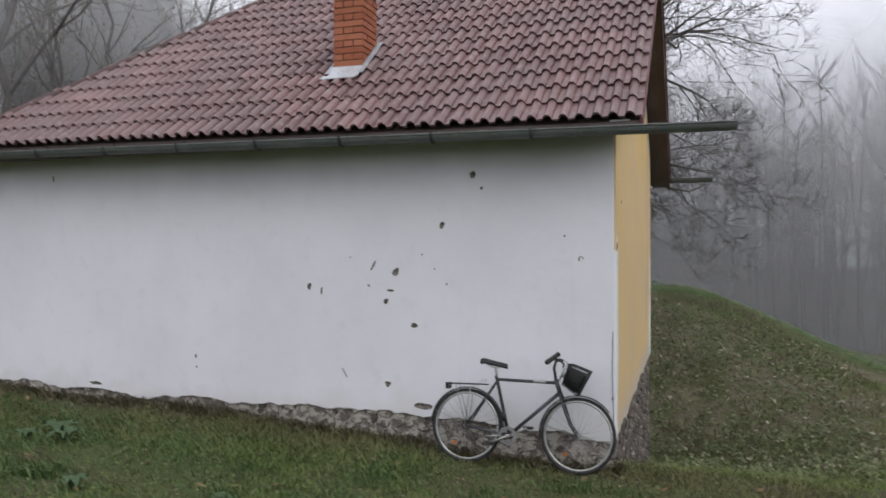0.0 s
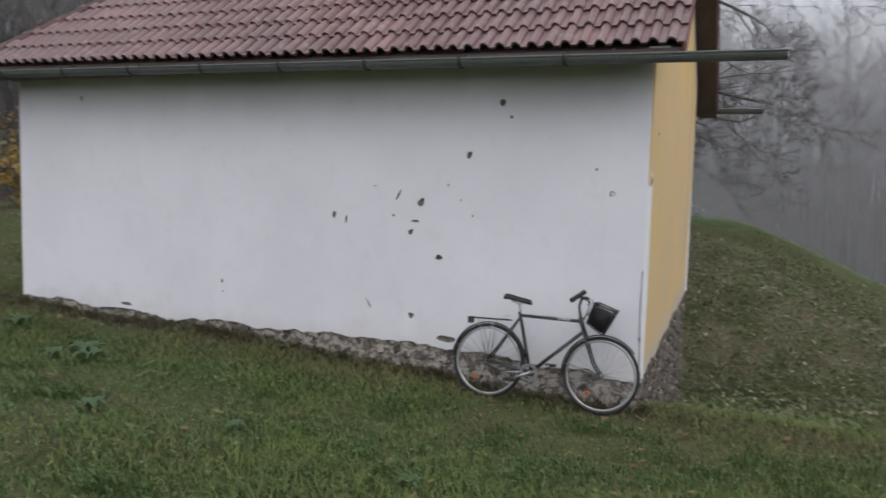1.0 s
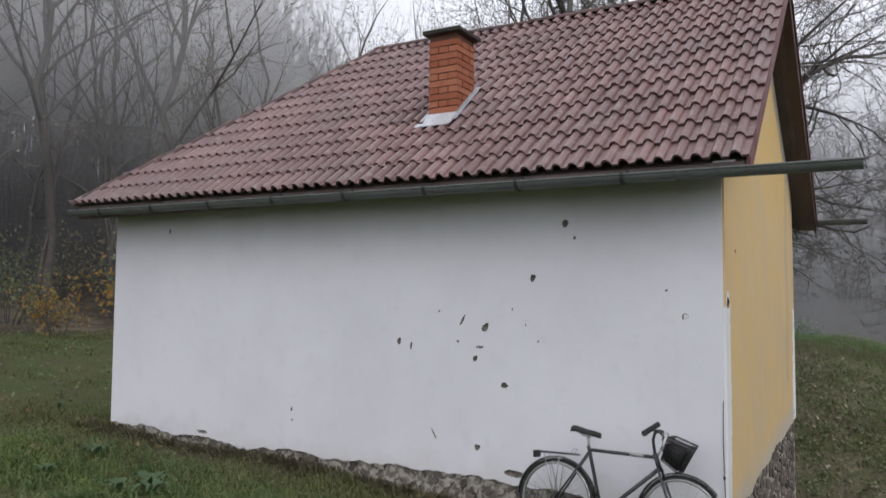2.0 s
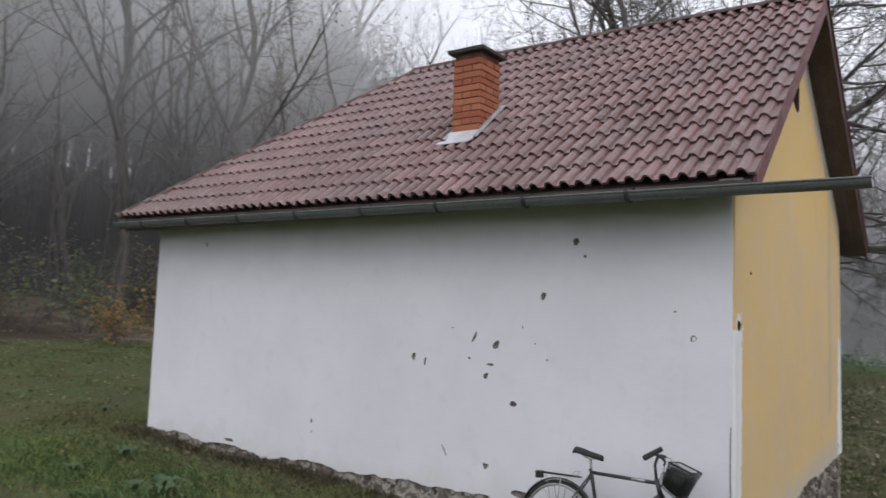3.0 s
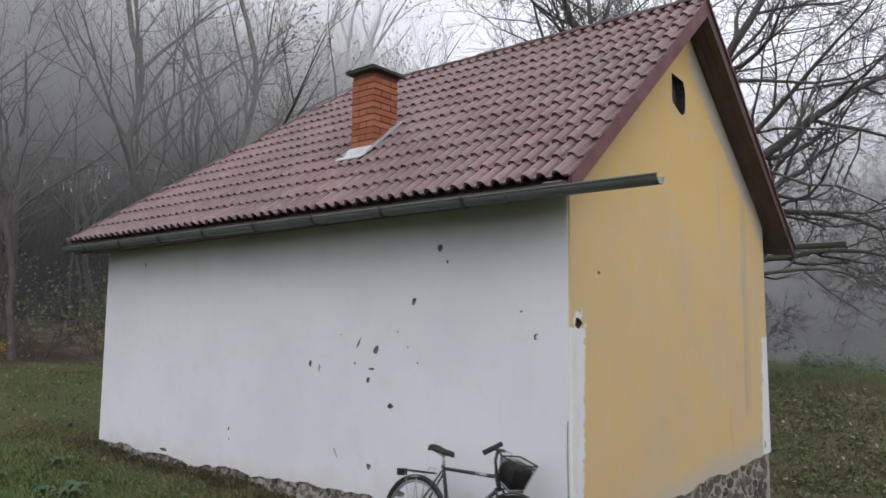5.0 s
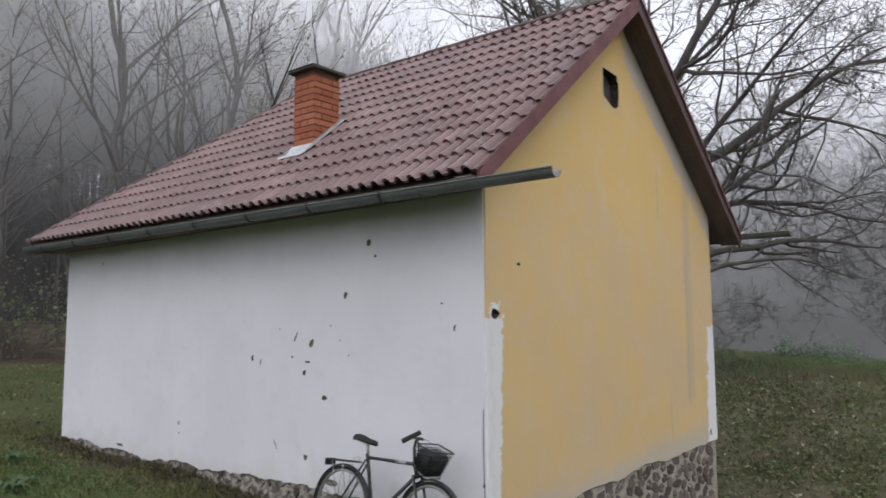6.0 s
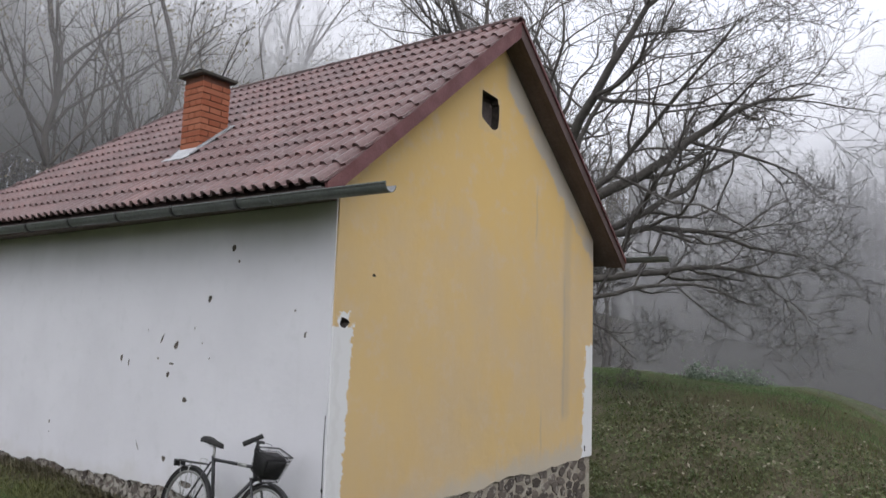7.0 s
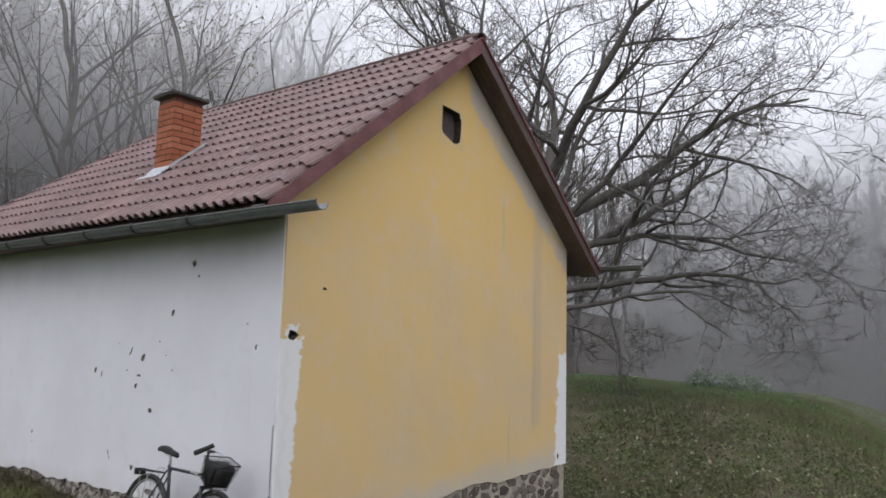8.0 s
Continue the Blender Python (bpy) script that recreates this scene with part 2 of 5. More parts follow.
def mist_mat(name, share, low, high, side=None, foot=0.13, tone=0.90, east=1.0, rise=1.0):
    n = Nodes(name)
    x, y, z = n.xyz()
    # a low tone darkens the fog colour to stand for shade among the trees
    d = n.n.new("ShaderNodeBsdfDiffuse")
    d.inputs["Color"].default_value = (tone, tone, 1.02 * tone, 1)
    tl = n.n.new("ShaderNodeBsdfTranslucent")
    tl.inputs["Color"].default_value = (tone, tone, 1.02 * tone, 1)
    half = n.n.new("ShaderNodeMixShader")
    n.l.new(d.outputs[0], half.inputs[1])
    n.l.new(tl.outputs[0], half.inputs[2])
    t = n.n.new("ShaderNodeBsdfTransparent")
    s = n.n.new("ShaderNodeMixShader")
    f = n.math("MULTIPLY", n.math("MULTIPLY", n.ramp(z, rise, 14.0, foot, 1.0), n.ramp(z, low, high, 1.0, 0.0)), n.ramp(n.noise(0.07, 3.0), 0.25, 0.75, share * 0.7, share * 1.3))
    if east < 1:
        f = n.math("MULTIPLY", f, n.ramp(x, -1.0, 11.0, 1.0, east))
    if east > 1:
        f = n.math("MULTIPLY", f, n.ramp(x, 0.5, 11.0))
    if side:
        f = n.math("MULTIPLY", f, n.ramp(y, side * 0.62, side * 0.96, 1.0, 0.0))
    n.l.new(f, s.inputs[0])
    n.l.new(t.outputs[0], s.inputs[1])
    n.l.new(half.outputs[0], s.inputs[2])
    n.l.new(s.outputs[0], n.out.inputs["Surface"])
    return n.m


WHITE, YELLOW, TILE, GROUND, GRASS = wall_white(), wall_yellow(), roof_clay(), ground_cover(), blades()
STONE, LIMED_STONE, BRICK = stone_mat("rubble_stone", 0.56), stone_mat("lime_smeared_rubble", 0.46), brick_mat()
MORTAR = two_tone("lime_mortar", (0.50, 0.455, 0.385), (0.34, 0.295, 0.24), 7.0, 50.0, 0.95, 0.012)
BRICK_JOINT = two_tone("brick_joint", (0.16, 0.07, 0.045), (0.11, 0.055, 0.04), 9.0, 50.0, 0.95, 0.004)
ZINC = two_tone("grey_green_gutter", (0.088, 0.100, 0.094), (0.120, 0.132, 0.124), 4.0, 40.0, 0.5, 0.001, 0.0, 0.5)
BRIGHT_ZINC = two_tone("bright_zinc_flashing", (0.62, 0.63, 0.65), (0.50, 0.51, 0.53), 5.0, 30.0, 0.42, 0.002, 0.45, 0.5)
DULL_ZINC = two_tone("dull_zinc_strip", (0.46, 0.47, 0.49), (0.36, 0.36, 0.38), 5.0, 30.0, 0.5, 0.002, 0.3, 0.5)
IRON = two_tone("dark_iron", (0.028, 0.030, 0.031), (0.045, 0.044, 0.042), 20.0, 90.0, 0.55, 0.001)
BARGE = two_tone("red_brown_board_paint", (0.125, 0.040, 0.042), (0.205, 0.088, 0.088), 3.5, 45.0, 0.6, 0.003)
SOFFIT = two_tone("brown_stained_boards", (0.135, 0.100, 0.092), (0.095, 0.070, 0.064), 3.0, 35.0, 0.65, 0.004)
CAP = two_tone("weathered_cap_slab", (0.055, 0.052, 0.047), (0.085, 0.08, 0.068), 6.0, 40.0, 0.9, 0.01)
GREY_BOARD = two_tone("grey_brown_board", (0.115, 0.092, 0.085), (0.075, 0.062, 0.058), 5.0, 40.0, 0.8, 0.004)
FAR_BARGE = two_tone("dark_brown_board_paint", (0.115, 0.074, 0.068), (0.090, 0.060, 0.056), 3.5, 45.0, 0.65, 0.003)
RIDGE = two_tone("ridge_tile_dark", (0.120, 0.060, 0.056), (0.085, 0.060, 0.055), 4.0, 60.0, 0.65, 0.004, vary=0.25)
EARTH = two_tone("broken_plaster_earth", (0.25, 0.225, 0.20), (0.10, 0.085, 0.07), 30.0, 80.0, 0.95, 0.01)
DIRTY_MORTAR = two_tone("earth_stained_mortar", (0.50, 0.465, 0.41), (0.18, 0.155, 0.13), 11.0, 50.0, 0.95, 0.02, contrast=0.1)
DARK_EARTH = two_tone("deep_broken_plaster", (0.07, 0.058, 0.048), (0.035, 0.03, 0.026), 20.0, 80.0, 0.95, 0.01)
BARK = two_tone("walnut_bark", (0.150, 0.140, 0.130), (0.095, 0.087, 0.080), 5.0, 40.0, 0.95, 0.012)
FAR_BARK = two_tone("woodland_bark", (0.110, 0.098, 0.088), (0.075, 0.067, 0.060), 3.0, 20.0, 0.95, 0.01)


# ---- builders ----
def mesh_of(name, bm, material, smooth=False):
    me = bpy.data.meshes.new(name)
    bmesh.ops.recalc_face_normals(bm, faces=bm.faces[:])
    bm.to_mesh(me)
    bm.free()
    me.materials.append(material)
    if smooth:
        me.polygons.foreach_set("use_smooth", [True] * len(me.polygons))
    return me


def part(name, bm, material, parent, label="", smooth=False):
    ob = new(name, bm if isinstance(bm, bpy.types.Mesh) else mesh_of(name, bm, material, smooth))
    ob.parent = parent
    if label:
        ob["label"] = label
    return ob


def thing(name, label, category, group="", kind="", at=None):
    ob = new(name)
    ob.empty_display_size = 0.2
    if at:
        ob.location = at
    return tagged(ob, label, category, group, kind)


def add_box(bm, lo, hi, bevel=0.0, m=None):
    r = bmesh.ops.create_cube(bm, size=1.0)
    c = [(a + b) / 2 for a, b in zip(lo, hi)]
    s = [abs(b - a) for a, b in zip(lo, hi)]
    for v in r["verts"]:
        v.co = Vector((c[i] + v.co[i] * s[i] for i in range(3)))
    if bevel:
        es = list({e for v in r["verts"] for e in v.link_edges})
        r2 = bmesh.ops.bevel(bm, geom=es, offset=bevel, segments=1, affect="EDGES")
        vs = list({v for f in r2["faces"] for v in f.verts} | {v for v in r["verts"] if v.is_valid})
    else:
        vs = r["verts"]
    if m is not None:
        bmesh.ops.transform(bm, matrix=m, verts=vs)
    return vs


def add_tube(bm, pts, radii, sides=8, closed=False, caps=True):
    """A tube along pts; radii one number or one each."""
    pts = [Vector(p) for p in pts]
    n = len(pts)
    if not isinstance(radii, (list, tuple)):
        radii = [radii] * n
    rings, side = [], None
    for i, p in enumerate(pts):
        if closed:
            d = (pts[(i + 1) % n] - pts[i - 1]).normalized()
        else:
            d = (pts[min(i + 1, n - 1)] - pts[max(i - 1, 0)]).normalized()
        if side is None:
            side = d.orthogonal().normalized()
        side = (side - d * side.dot(d))
        side = side.normalized() if side.length > 1e-6 else d.orthogonal().normalized()
        up = d.cross(side)
        rings.append([bm.verts.new(p + radii[i] * (side * math.cos(2 * math.pi * k / sides) + up * math.sin(2 * math.pi * k / sides))) for k in range(sides)])
    for i in range(n if closed else n - 1):
        a, b = rings[i], rings[(i + 1) % n]
        for k in range(sides):
            bm.faces.new((a[k], a[(k + 1) % sides], b[(k + 1) % sides], b[k]))
    if caps and not closed:
        bm.faces.new(rings[0][::-1])
        bm.faces.new(rings[-1])


def tube(pts, radii, sides=8, closed=False):
    bm = bmesh.new()
    add_tube(bm, pts, radii, sides, closed)
    return bm


def box(lo, hi, bevel=0.0, m=None):
    bm = bmesh.new()
    add_box(bm, lo, hi, bevel, m)
    return bm


def add_prism(bm, outline, depth):
    """outline: 3D points of a flat face; depth: the vector by which it is pushed."""
    a = [bm.verts.new(p) for p in outline]
    b = [bm.verts.new(Vector(p) + Vector(depth)) for p in outline]
    bm.faces.new(a[::-1])
    bm.faces.new(b)
    for i in range(len(a)):
        j = (i + 1) % len(a)
        bm.faces.new((a[i], a[j], b[j], b[i]))


def raw_mesh(name, verts, tris, material):
    """A mesh of triangles from numpy arrays."""
    me = bpy.data.meshes.new(name)
    me.vertices.add(len(verts))
    me.vertices.foreach_set("co", np.ascontiguousarray(verts, dtype=np.float32).ravel())
    me.loops.add(3 * len(tris))
    me.loops.foreach_set("vertex_index", np.ascontiguousarray(tris, dtype=np.int32).ravel())
    me.polygons.add(len(tris))
    me.polygons.foreach_set("loop_start", np.arange(0, 3 * len(tris), 3, dtype=np.int32))
    me.update(calc_edges=True)
    me.validate()
    me.materials.append(material)
    return me


def step(v, lo, hi):
    t = np.clip((v - lo) / (hi - lo), 0, 1)
    return t * t * (3 - 2 * t)


def ground_z(x, y):
    """Height of the ground, for numbers or arrays."""
    x, y = np.asarray(x, dtype=float), np.asarray(y, dtype=float)
    z = -0.035 + 0.042 * np.log1p(np.exp(-(x + 0.6) * 1.2)) / 1.2
    z = z + 0.36 * step(-y, 1.0, 7.5)                       # the bank on which the path runs
    z = z + 0.09 * step(-x, 0.8, 3.6)
    # east of the house: a hollow behind the corner, then the bank; further right a falling meadow
    bank = np.interp(y, [-0.8, 0.0, 1.0, 3.0, 5.4, 6.4, 7.6, 9.8, 12.5, 15.0, 17.0], [0.0, -0.04, -0.28, -0.92, -1.55, -1.60, -1.20, -0.06, 0.68, 1.08, 1.12])
    meadow = np.interp(y, [-1.5, 0.0, 3.0, 6.0, 12.0, 20.0], [0.0, -0.05, -0.35, -0.75, -0.95, -1.0])
    w = step(-x, -6.3, 0.2)
    z = z + (bank * w + meadow * (1 - w)) * step(x, -9.5, -6.5)
    z = z - 1.6 * step(y, 18.0, 34.0)
    z = z + 4.0 * step(0.45 * x + 0.89 * y, 31.0, 60.0)    # wooded hillside beyond the meadow
    s = -0.95 * x + 0.3 * y - 22.5
    z = z + 0.16 * step(-0.95 * x + 0.3 * y, 13.6, 14.6)    # a low terrace before the wood
    z = z + 11.0 * step(s, 0.0, 42.0)
    z = z + 0.018 * np.sin(2.3 * x + 0.7 * y) + 0.016 * np.sin(1.1 * x - 2.9 * y) + 0.008 * np.sin(5.7 * x + 4.1 * y)
    return z


def gz(x, y):
    return float(ground_z(x, y))


# ---- ground ----
def spread(lo, hi, fine, reach):
    core = list(np.arange(lo, hi + 1e-6, fine))
    d, a = fine, [lo]
    while a[-1] > -reach:
        d *= 1.16
        a.append(a[-1] - d)
    d, b = fine, [core[-1]]
    while b[-1] < reach:
        d *= 1.16
        b.append(b[-1] + d)
    return np.array(a[:0:-1] + core + b[1:])


gx, gy = spread(-12, 10, 0.22, 420), spread(-9, 17, 0.22, 420)
mx, my = np.meshgrid(gx, gy)
gv = np.stack([mx.ravel(), my.ravel(), ground_z(mx, my).ravel()], 1)
gi = np.arange(len(gx) * len(gy)).reshape(len(gy), len(gx))
q = [gi[:-1, :-1].ravel(), gi[:-1, 1:].ravel(), gi[1:, 1:].ravel(), gi[1:, :-1].ravel()]
ground = new("ground", raw_mesh("ground", gv, np.concatenate([np.stack([q[0], q[1], q[2]], 1), np.stack([q[0], q[2], q[3]], 1)]), GROUND))
ground.data.polygons.foreach_set("use_smooth", [True] * len(ground.data.polygons))
tagged(ground, "damp uneven turf with moss, soil and leaf litter", "ground", kind="structure")

# ---- the house ----
TILT_X = -0.010            # the eaves and the ridge rise this much per metre along x
EAVE_Y, EAVE_Z, RIDGE_Y, RIDGE_Z = -0.46, 3.20, 2.66, 5.765
VERGE, WEST, HIP_X = 0.27, -8.18, -5.45
PITCH = math.atan2(RIDGE_Z - EAVE_Z, RIDGE_Y - EAVE_Y)
SLOPE = math.hypot(RIDGE_Z - EAVE_Z, RIDGE_Y - EAVE_Y)
LENGTH, DEPTH = 7.88, 5.27


def tilt(x, y, z):
    return Vector((x, y, z + TILT_X * x))


def on_slope(x, v, h=0.0):
    """A point of the sunny slope: v metres up from the eave, h above it."""
    return tilt(x, EAVE_Y + v * math.cos(PITCH) - h * math.sin(PITCH), EAVE_Z + v * math.sin(PITCH) + h * math.cos(PITCH))


house = thing("small_house", "small white and yellow rendered house with red tiled roof", "house")


def south_foot(x):
    return float(np.interp(x, [-7.9, -7.1, -6.3, -5.5, -4.0, -2.6, -1.9, 0.0], [0.42, 0.42, 0.37, 0.32, 0.33, 0.35, 0.34, 0.2]))


def gable_foot(y):
    return float(np.interp(y, [0, 0.7, 2.4, 3.2, 4.1, 5.3], [0.2, 0.25, 0.34, 0.36, 0.39, 0.45]))


def jag(s):
    p = Vector((s * 4.0, 3.3, 0.7))
    return 0.05 * noise.noise(p * 0.6) + 0.028 * noise.noise(p * 2.3) + 0.016 * noise.noise(p * 6.7)


def wave(s, z, length):
    w = 0.006 * math.sin(1.7 * s + 0.6 * z) + 0.004 * math.sin(3.9 * z + 2.1 * s)
    return w * min(1.0, min(s, length - s) / 0.3)


def wall_sheet(length, foot, head, place, thick, step_s=0.1, rows=24):
    """A wall with a wavy face and a ragged lower edge. place(s, z, d): the point d metres behind the face."""
    bm = bmesh.new()
    n = round(length / step_s)
    front, back = [], []
    for i in range(n + 1):
        s = length * i / n
        lo, hi = foot(s) + jag(s), head(s)
        fr, bk = [], []
        for k in range(rows + 1):
            z = lo + (hi - lo) * k / rows
            w = wave(s, z, length)
            fr.append(bm.verts.new(place(s, z, w)))
            bk.append(bm.verts.new(place(s, z, thick)))
        front.append(fr)
        back.append(bk)
    for i in range(n):
        for k in range(rows):
            bm.faces.new((front[i][k], front[i + 1][k], front[i + 1][k + 1], front[i][k + 1]))
            bm.faces.new((back[i][k], back[i][k + 1], back[i + 1][k + 1], back[i + 1][k]))
        bm.faces.new((front[i][0], back[i][0], back[i + 1][0], front[i + 1][0]))
        bm.faces.new((front[i][rows], front[i + 1][rows], back[i + 1][rows], back[i][rows]))
    for i in (0, n):
        for k in range(rows):
            f = (front[i][k], front[i][k + 1], back[i][k + 1], back[i][k])
            bm.faces.new(f if i == 0 else f[::-1])
    return bm


def cut(ob, cutter_bm, material):
    """Cut the shapes of cutter_bm out of ob, for good."""
    c = new("cutter", mesh_of("cutter", cutter_bm, material))
    ob.data.materials.append(material)
    c.data.materials.clear()
    c.data.materials.append(material)
    md = ob.modifiers.new("cut", "BOOLEAN")
    md.operation, md.object, md.solver = "DIFFERENCE", c, "EXACT"
    md.material_mode = "TRANSFER"
    me = bpy.data.meshes.new_from_object(ob.evaluated_get(bpy.context.evaluated_depsgraph_get()))
    ob.modifiers.clear()
    ob.data = me
    bpy.data.objects.remove(c)


def chip_shape(bm, centre, axis_u, axis_v, inward, w, h, deep, seed, slant=0.0):
    """A ragged shallow pit: a bowl that narrows inwards."""
    r = random.Random(seed)
    k = 9
    prof = [(0.75 + 0.5 * r.random()) for _ in range(k)]
    rings = []
    for depth_here, size in ((-0.03, 1.15), (0.0, 1.0), (deep * 0.7, 0.7), (deep, 0.3)):
        ring = []
        for i in range(k):
            a = 2 * math.pi * i / k
            u, v = w / 2 * prof[i] * size * math.cos(a), h / 2 * prof[i] * size * math.sin(a)
            ring.append(bm.verts.new(centre + axis_u * (u + slant * v) + axis_v * v + inward * depth_here))
        rings.append(ring)
    for a, b in zip(rings, rings[1:]):
        for i in range(k):
            j = (i + 1) % k
            bm.faces.new((a[i], a[j], b[j], b[i]))
    bm.faces.new(rings[0][::-1])
    bm.faces.new(rings[-1])


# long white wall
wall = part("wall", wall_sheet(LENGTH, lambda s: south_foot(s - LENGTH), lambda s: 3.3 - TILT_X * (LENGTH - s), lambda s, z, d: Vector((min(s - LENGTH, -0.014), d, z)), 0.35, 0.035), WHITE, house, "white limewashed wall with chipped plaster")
pits = bmesh.new()
CHIPS = [(-1.42, 2.80, 0.075, 0.075, 0), (-1.33, 2.66, 0.035, 0.035, 0), (-1.75, 2.29, 0.065, 0.085, 0.2), (-0.335, 1.946, 0.062, 0.06, 0.15), (-0.49, 2.17, 0.025, 0.025, 0),
         (-2.05, 1.25, 0.085, 0.06, 0), (-2.35, 0.63, 0.07, 0.065, 0), (-3.28, 1.64, 0.06, 0.075, 0.2), (-3.13, 1.59, 0.03, 0.10, 0.1), (-2.26, 1.81, 0.075, 0.10, 0.3),
         (-2.52, 1.87, 0.03, 0.13, 0.5), (-2.57, 1.66, 0.035, 0.03, 0), (-2.32, 1.61, 0.09, 0.03, 0.1), (-2.37, 1.50, 0.065, 0.06, 0.1), (-1.97, 1.99, 0.02, 0.03, 0),
         (-1.70, 1.69, 0.02, 0.03, 0), (-2.79, 1.96, 0.02, 0.02, 0), (-1.83, 1.84, 0.02, 0.025, 0), (-6.83, 2.93, 0.03, 0.08, 0), (-4.73, 0.82, 0.03, 0.06, 0.2),
         (-4.72, 0.70, 0.02, 0.03, 0), (-2.85, 0.72, 0.02, 0.12, -0.6), (-1.95, 0.42, 0.22, 0.07, 0), (-6.15, 0.44, 0.22, 0.05, 0)]
for i, (x, z, w, h, slant) in enumerate(CHIPS):
    chip_shape(pits, Vector((x, wave(x + LENGTH, z, LENGTH), z)), Vector((1, 0, 0)), Vector((0, 0, 1)), Vector((0, 1, 0)), 0.9 * w, 0.9 * h, min(0.022, 0.25 * min(w, h) + 0.006), i + 100, slant)
cut(wall, pits, EARTH)


# yellow gable wall
def gable_head(y):
    return EAVE_Z - 0.14 + (min(y, 2 * RIDGE_Y - y) - EAVE_Y) * math.tan(PITCH)


gable = part("gable_wall", wall_sheet(DEPTH, gable_foot, gable_head, lambda s, z, d: Vector((-d + 0.004, max(s, 0.014), z)), 0.35, 0.105, 30), YELLOW, house, "yellow limewashed gable wall with white corner patches")
hole = bmesh.new()
add_prism(hole, [(0.1, y, z) for y, z in ((2.28, 4.88), (2.62, 4.86), (2.63, 4.80), (2.655, 4.79), (2.65, 4.60), (2.63, 4.50), (2.57, 4.46), (2.50, 4.46), (2.46, 4.475), (2.29, 4.545), (2.272, 4.60))], (-0.7, 0, 0))
chip_shape(hole, Vector((0, 0.15, 2.07)), Vector((0, 1, 0)), Vector((0, 0, 1)), Vector((-1, 0, 0)), 0.135, 0.095, 0.06, 77)
chip_shape(hole, Vector((0, 0.52, 2.53)), Vector((0, 1, 0)), Vector((0, 0, 1)), Vector((-1, 0, 0)), 0.055, 0.03, 0.006, 78)
chip_shape(hole, Vector((0, 5.05, 0.56)), Vector((0, 1, 0)), Vector((0, 0, 1)), Vector((-1, 0, 0)), 0.04, 0.10, 0.02, 79)
cut(gable, hole, DARK_EARTH)
# the broken hole at the corner goes on into the end of the long wall
hole = bmesh.new()
chip_shape(hole, Vector((-0.010, 0.15, 2.07)), Vector((0, 1, 0)), Vector((0, 0, 1)), Vector((-1, 0, 0)), 0.125, 0.088, 0.06, 77)
cut(wall, hole, DARK_EARTH)
# walls that nobody sees, and the attic floor
part("wall", box((-LENGTH, DEPTH - 0.35, -2.4), (-0.36, DEPTH - 0.003, 3.2)), WHITE, house)
part("wall", box((-LENGTH, 0.36, -0.4), (-LENGTH + 0.35, DEPTH - 0.36, 3.3)), WHITE, house)
part("attic_floor", box((-LENGTH + 0.36, 0.36, 3.0), (-0.36, DEPTH - 0.36, 3.1)), SOFFIT, house)
# board added behind the attic opening so its inside reads dim brown, not black
part("shutter", box((-0.130, 2.26, 4.44), (-0.105, 2.67, 4.90), 0.004), GREY_BOARD, house, "added brown board standing in for the dim inside of the attic")
part("window_bar", box((-0.104, 2.31, 4.45), (-0.080, 2.345, 4.88), 0.004), SOFFIT, house, "dark wooden bar in the attic opening")

# plinth: mortar core, stones are added last
core = bmesh.new()
add_box(core, (-LENGTH + 0.03, 0.042, -0.9), (-0.03, 0.33, 0.62))
plinth_long = part("plinth", core, DIRTY_MORTAR, house, "rubble stone plinth under the white wall")
core = bmesh.new()
add_box(core, (-0.33, 0.335, -2.4), (-0.02, DEPTH - 0.02, 0.66))
plinth_gable = part("plinth", core, MORTAR, house, "rubble stone plinth of dark stones in pale mortar")

# roof deck: two slopes, a hip, all of boards with a thickness
deck = bmesh.new()
UNDER = 0.05
ridge_e, ridge_w = tilt(VERGE, RIDGE_Y, RIDGE_Z - UNDER), tilt(HIP_X, RIDGE_Y, RIDGE_Z - UNDER)
N_EAVE = 2 * RIDGE_Y - EAVE_Y
ce, cw = tilt(VERGE, EAVE_Y + 0.05, EAVE_Z + 0.04 - UNDER), tilt(WEST + 0.05, EAVE_Y + 0.05, EAVE_Z + 0.04 - UNDER)
ne, nw = tilt(VERGE, N_EAVE - 0.05, EAVE_Z + 0.04 - UNDER), tilt(WEST + 0.05, N_EAVE - 0.05, EAVE_Z + 0.04 - UNDER)
for face in ((ce, ridge_e, ridge_w, cw), (ne, nw, ridge_w, ridge_e), (cw, ridge_w, nw)):
    add_prism(deck, face, (0, 0, -0.035))
roof = part("roof", deck, SOFFIT, house, "red-brown double-roll tiled roof, hipped at one end")
# eave soffits
part("soffit", box((WEST + 0.05, EAVE_Y + 0.06, 3.16), (-0.01, -0.012, 3.185)), SOFFIT, house)
part("soffit", box((WEST + 0.05, 0.0, 3.20), (-LENGTH - 0.01, DEPTH, 3.225)), SOFFIT, house)
part("fascia", box((WEST + 0.07, EAVE_Y + 0.03, 3.10), (VERGE - 0.03, EAVE_Y + 0.052, 3.19)), SOFFIT, house)
part("fascia", box((WEST + 0.03, EAVE_Y + 0.05, 3.19), (WEST + 0.052, N_EAVE - 0.05, 3.29)), SOFFIT, house)
part("rafter_end", box((-0.01, EAVE_Y + 0.06, 3.165), (0.17, -0.25, 3.215), 0.005), WHITE, house, "pale boxed eave end over the corner")

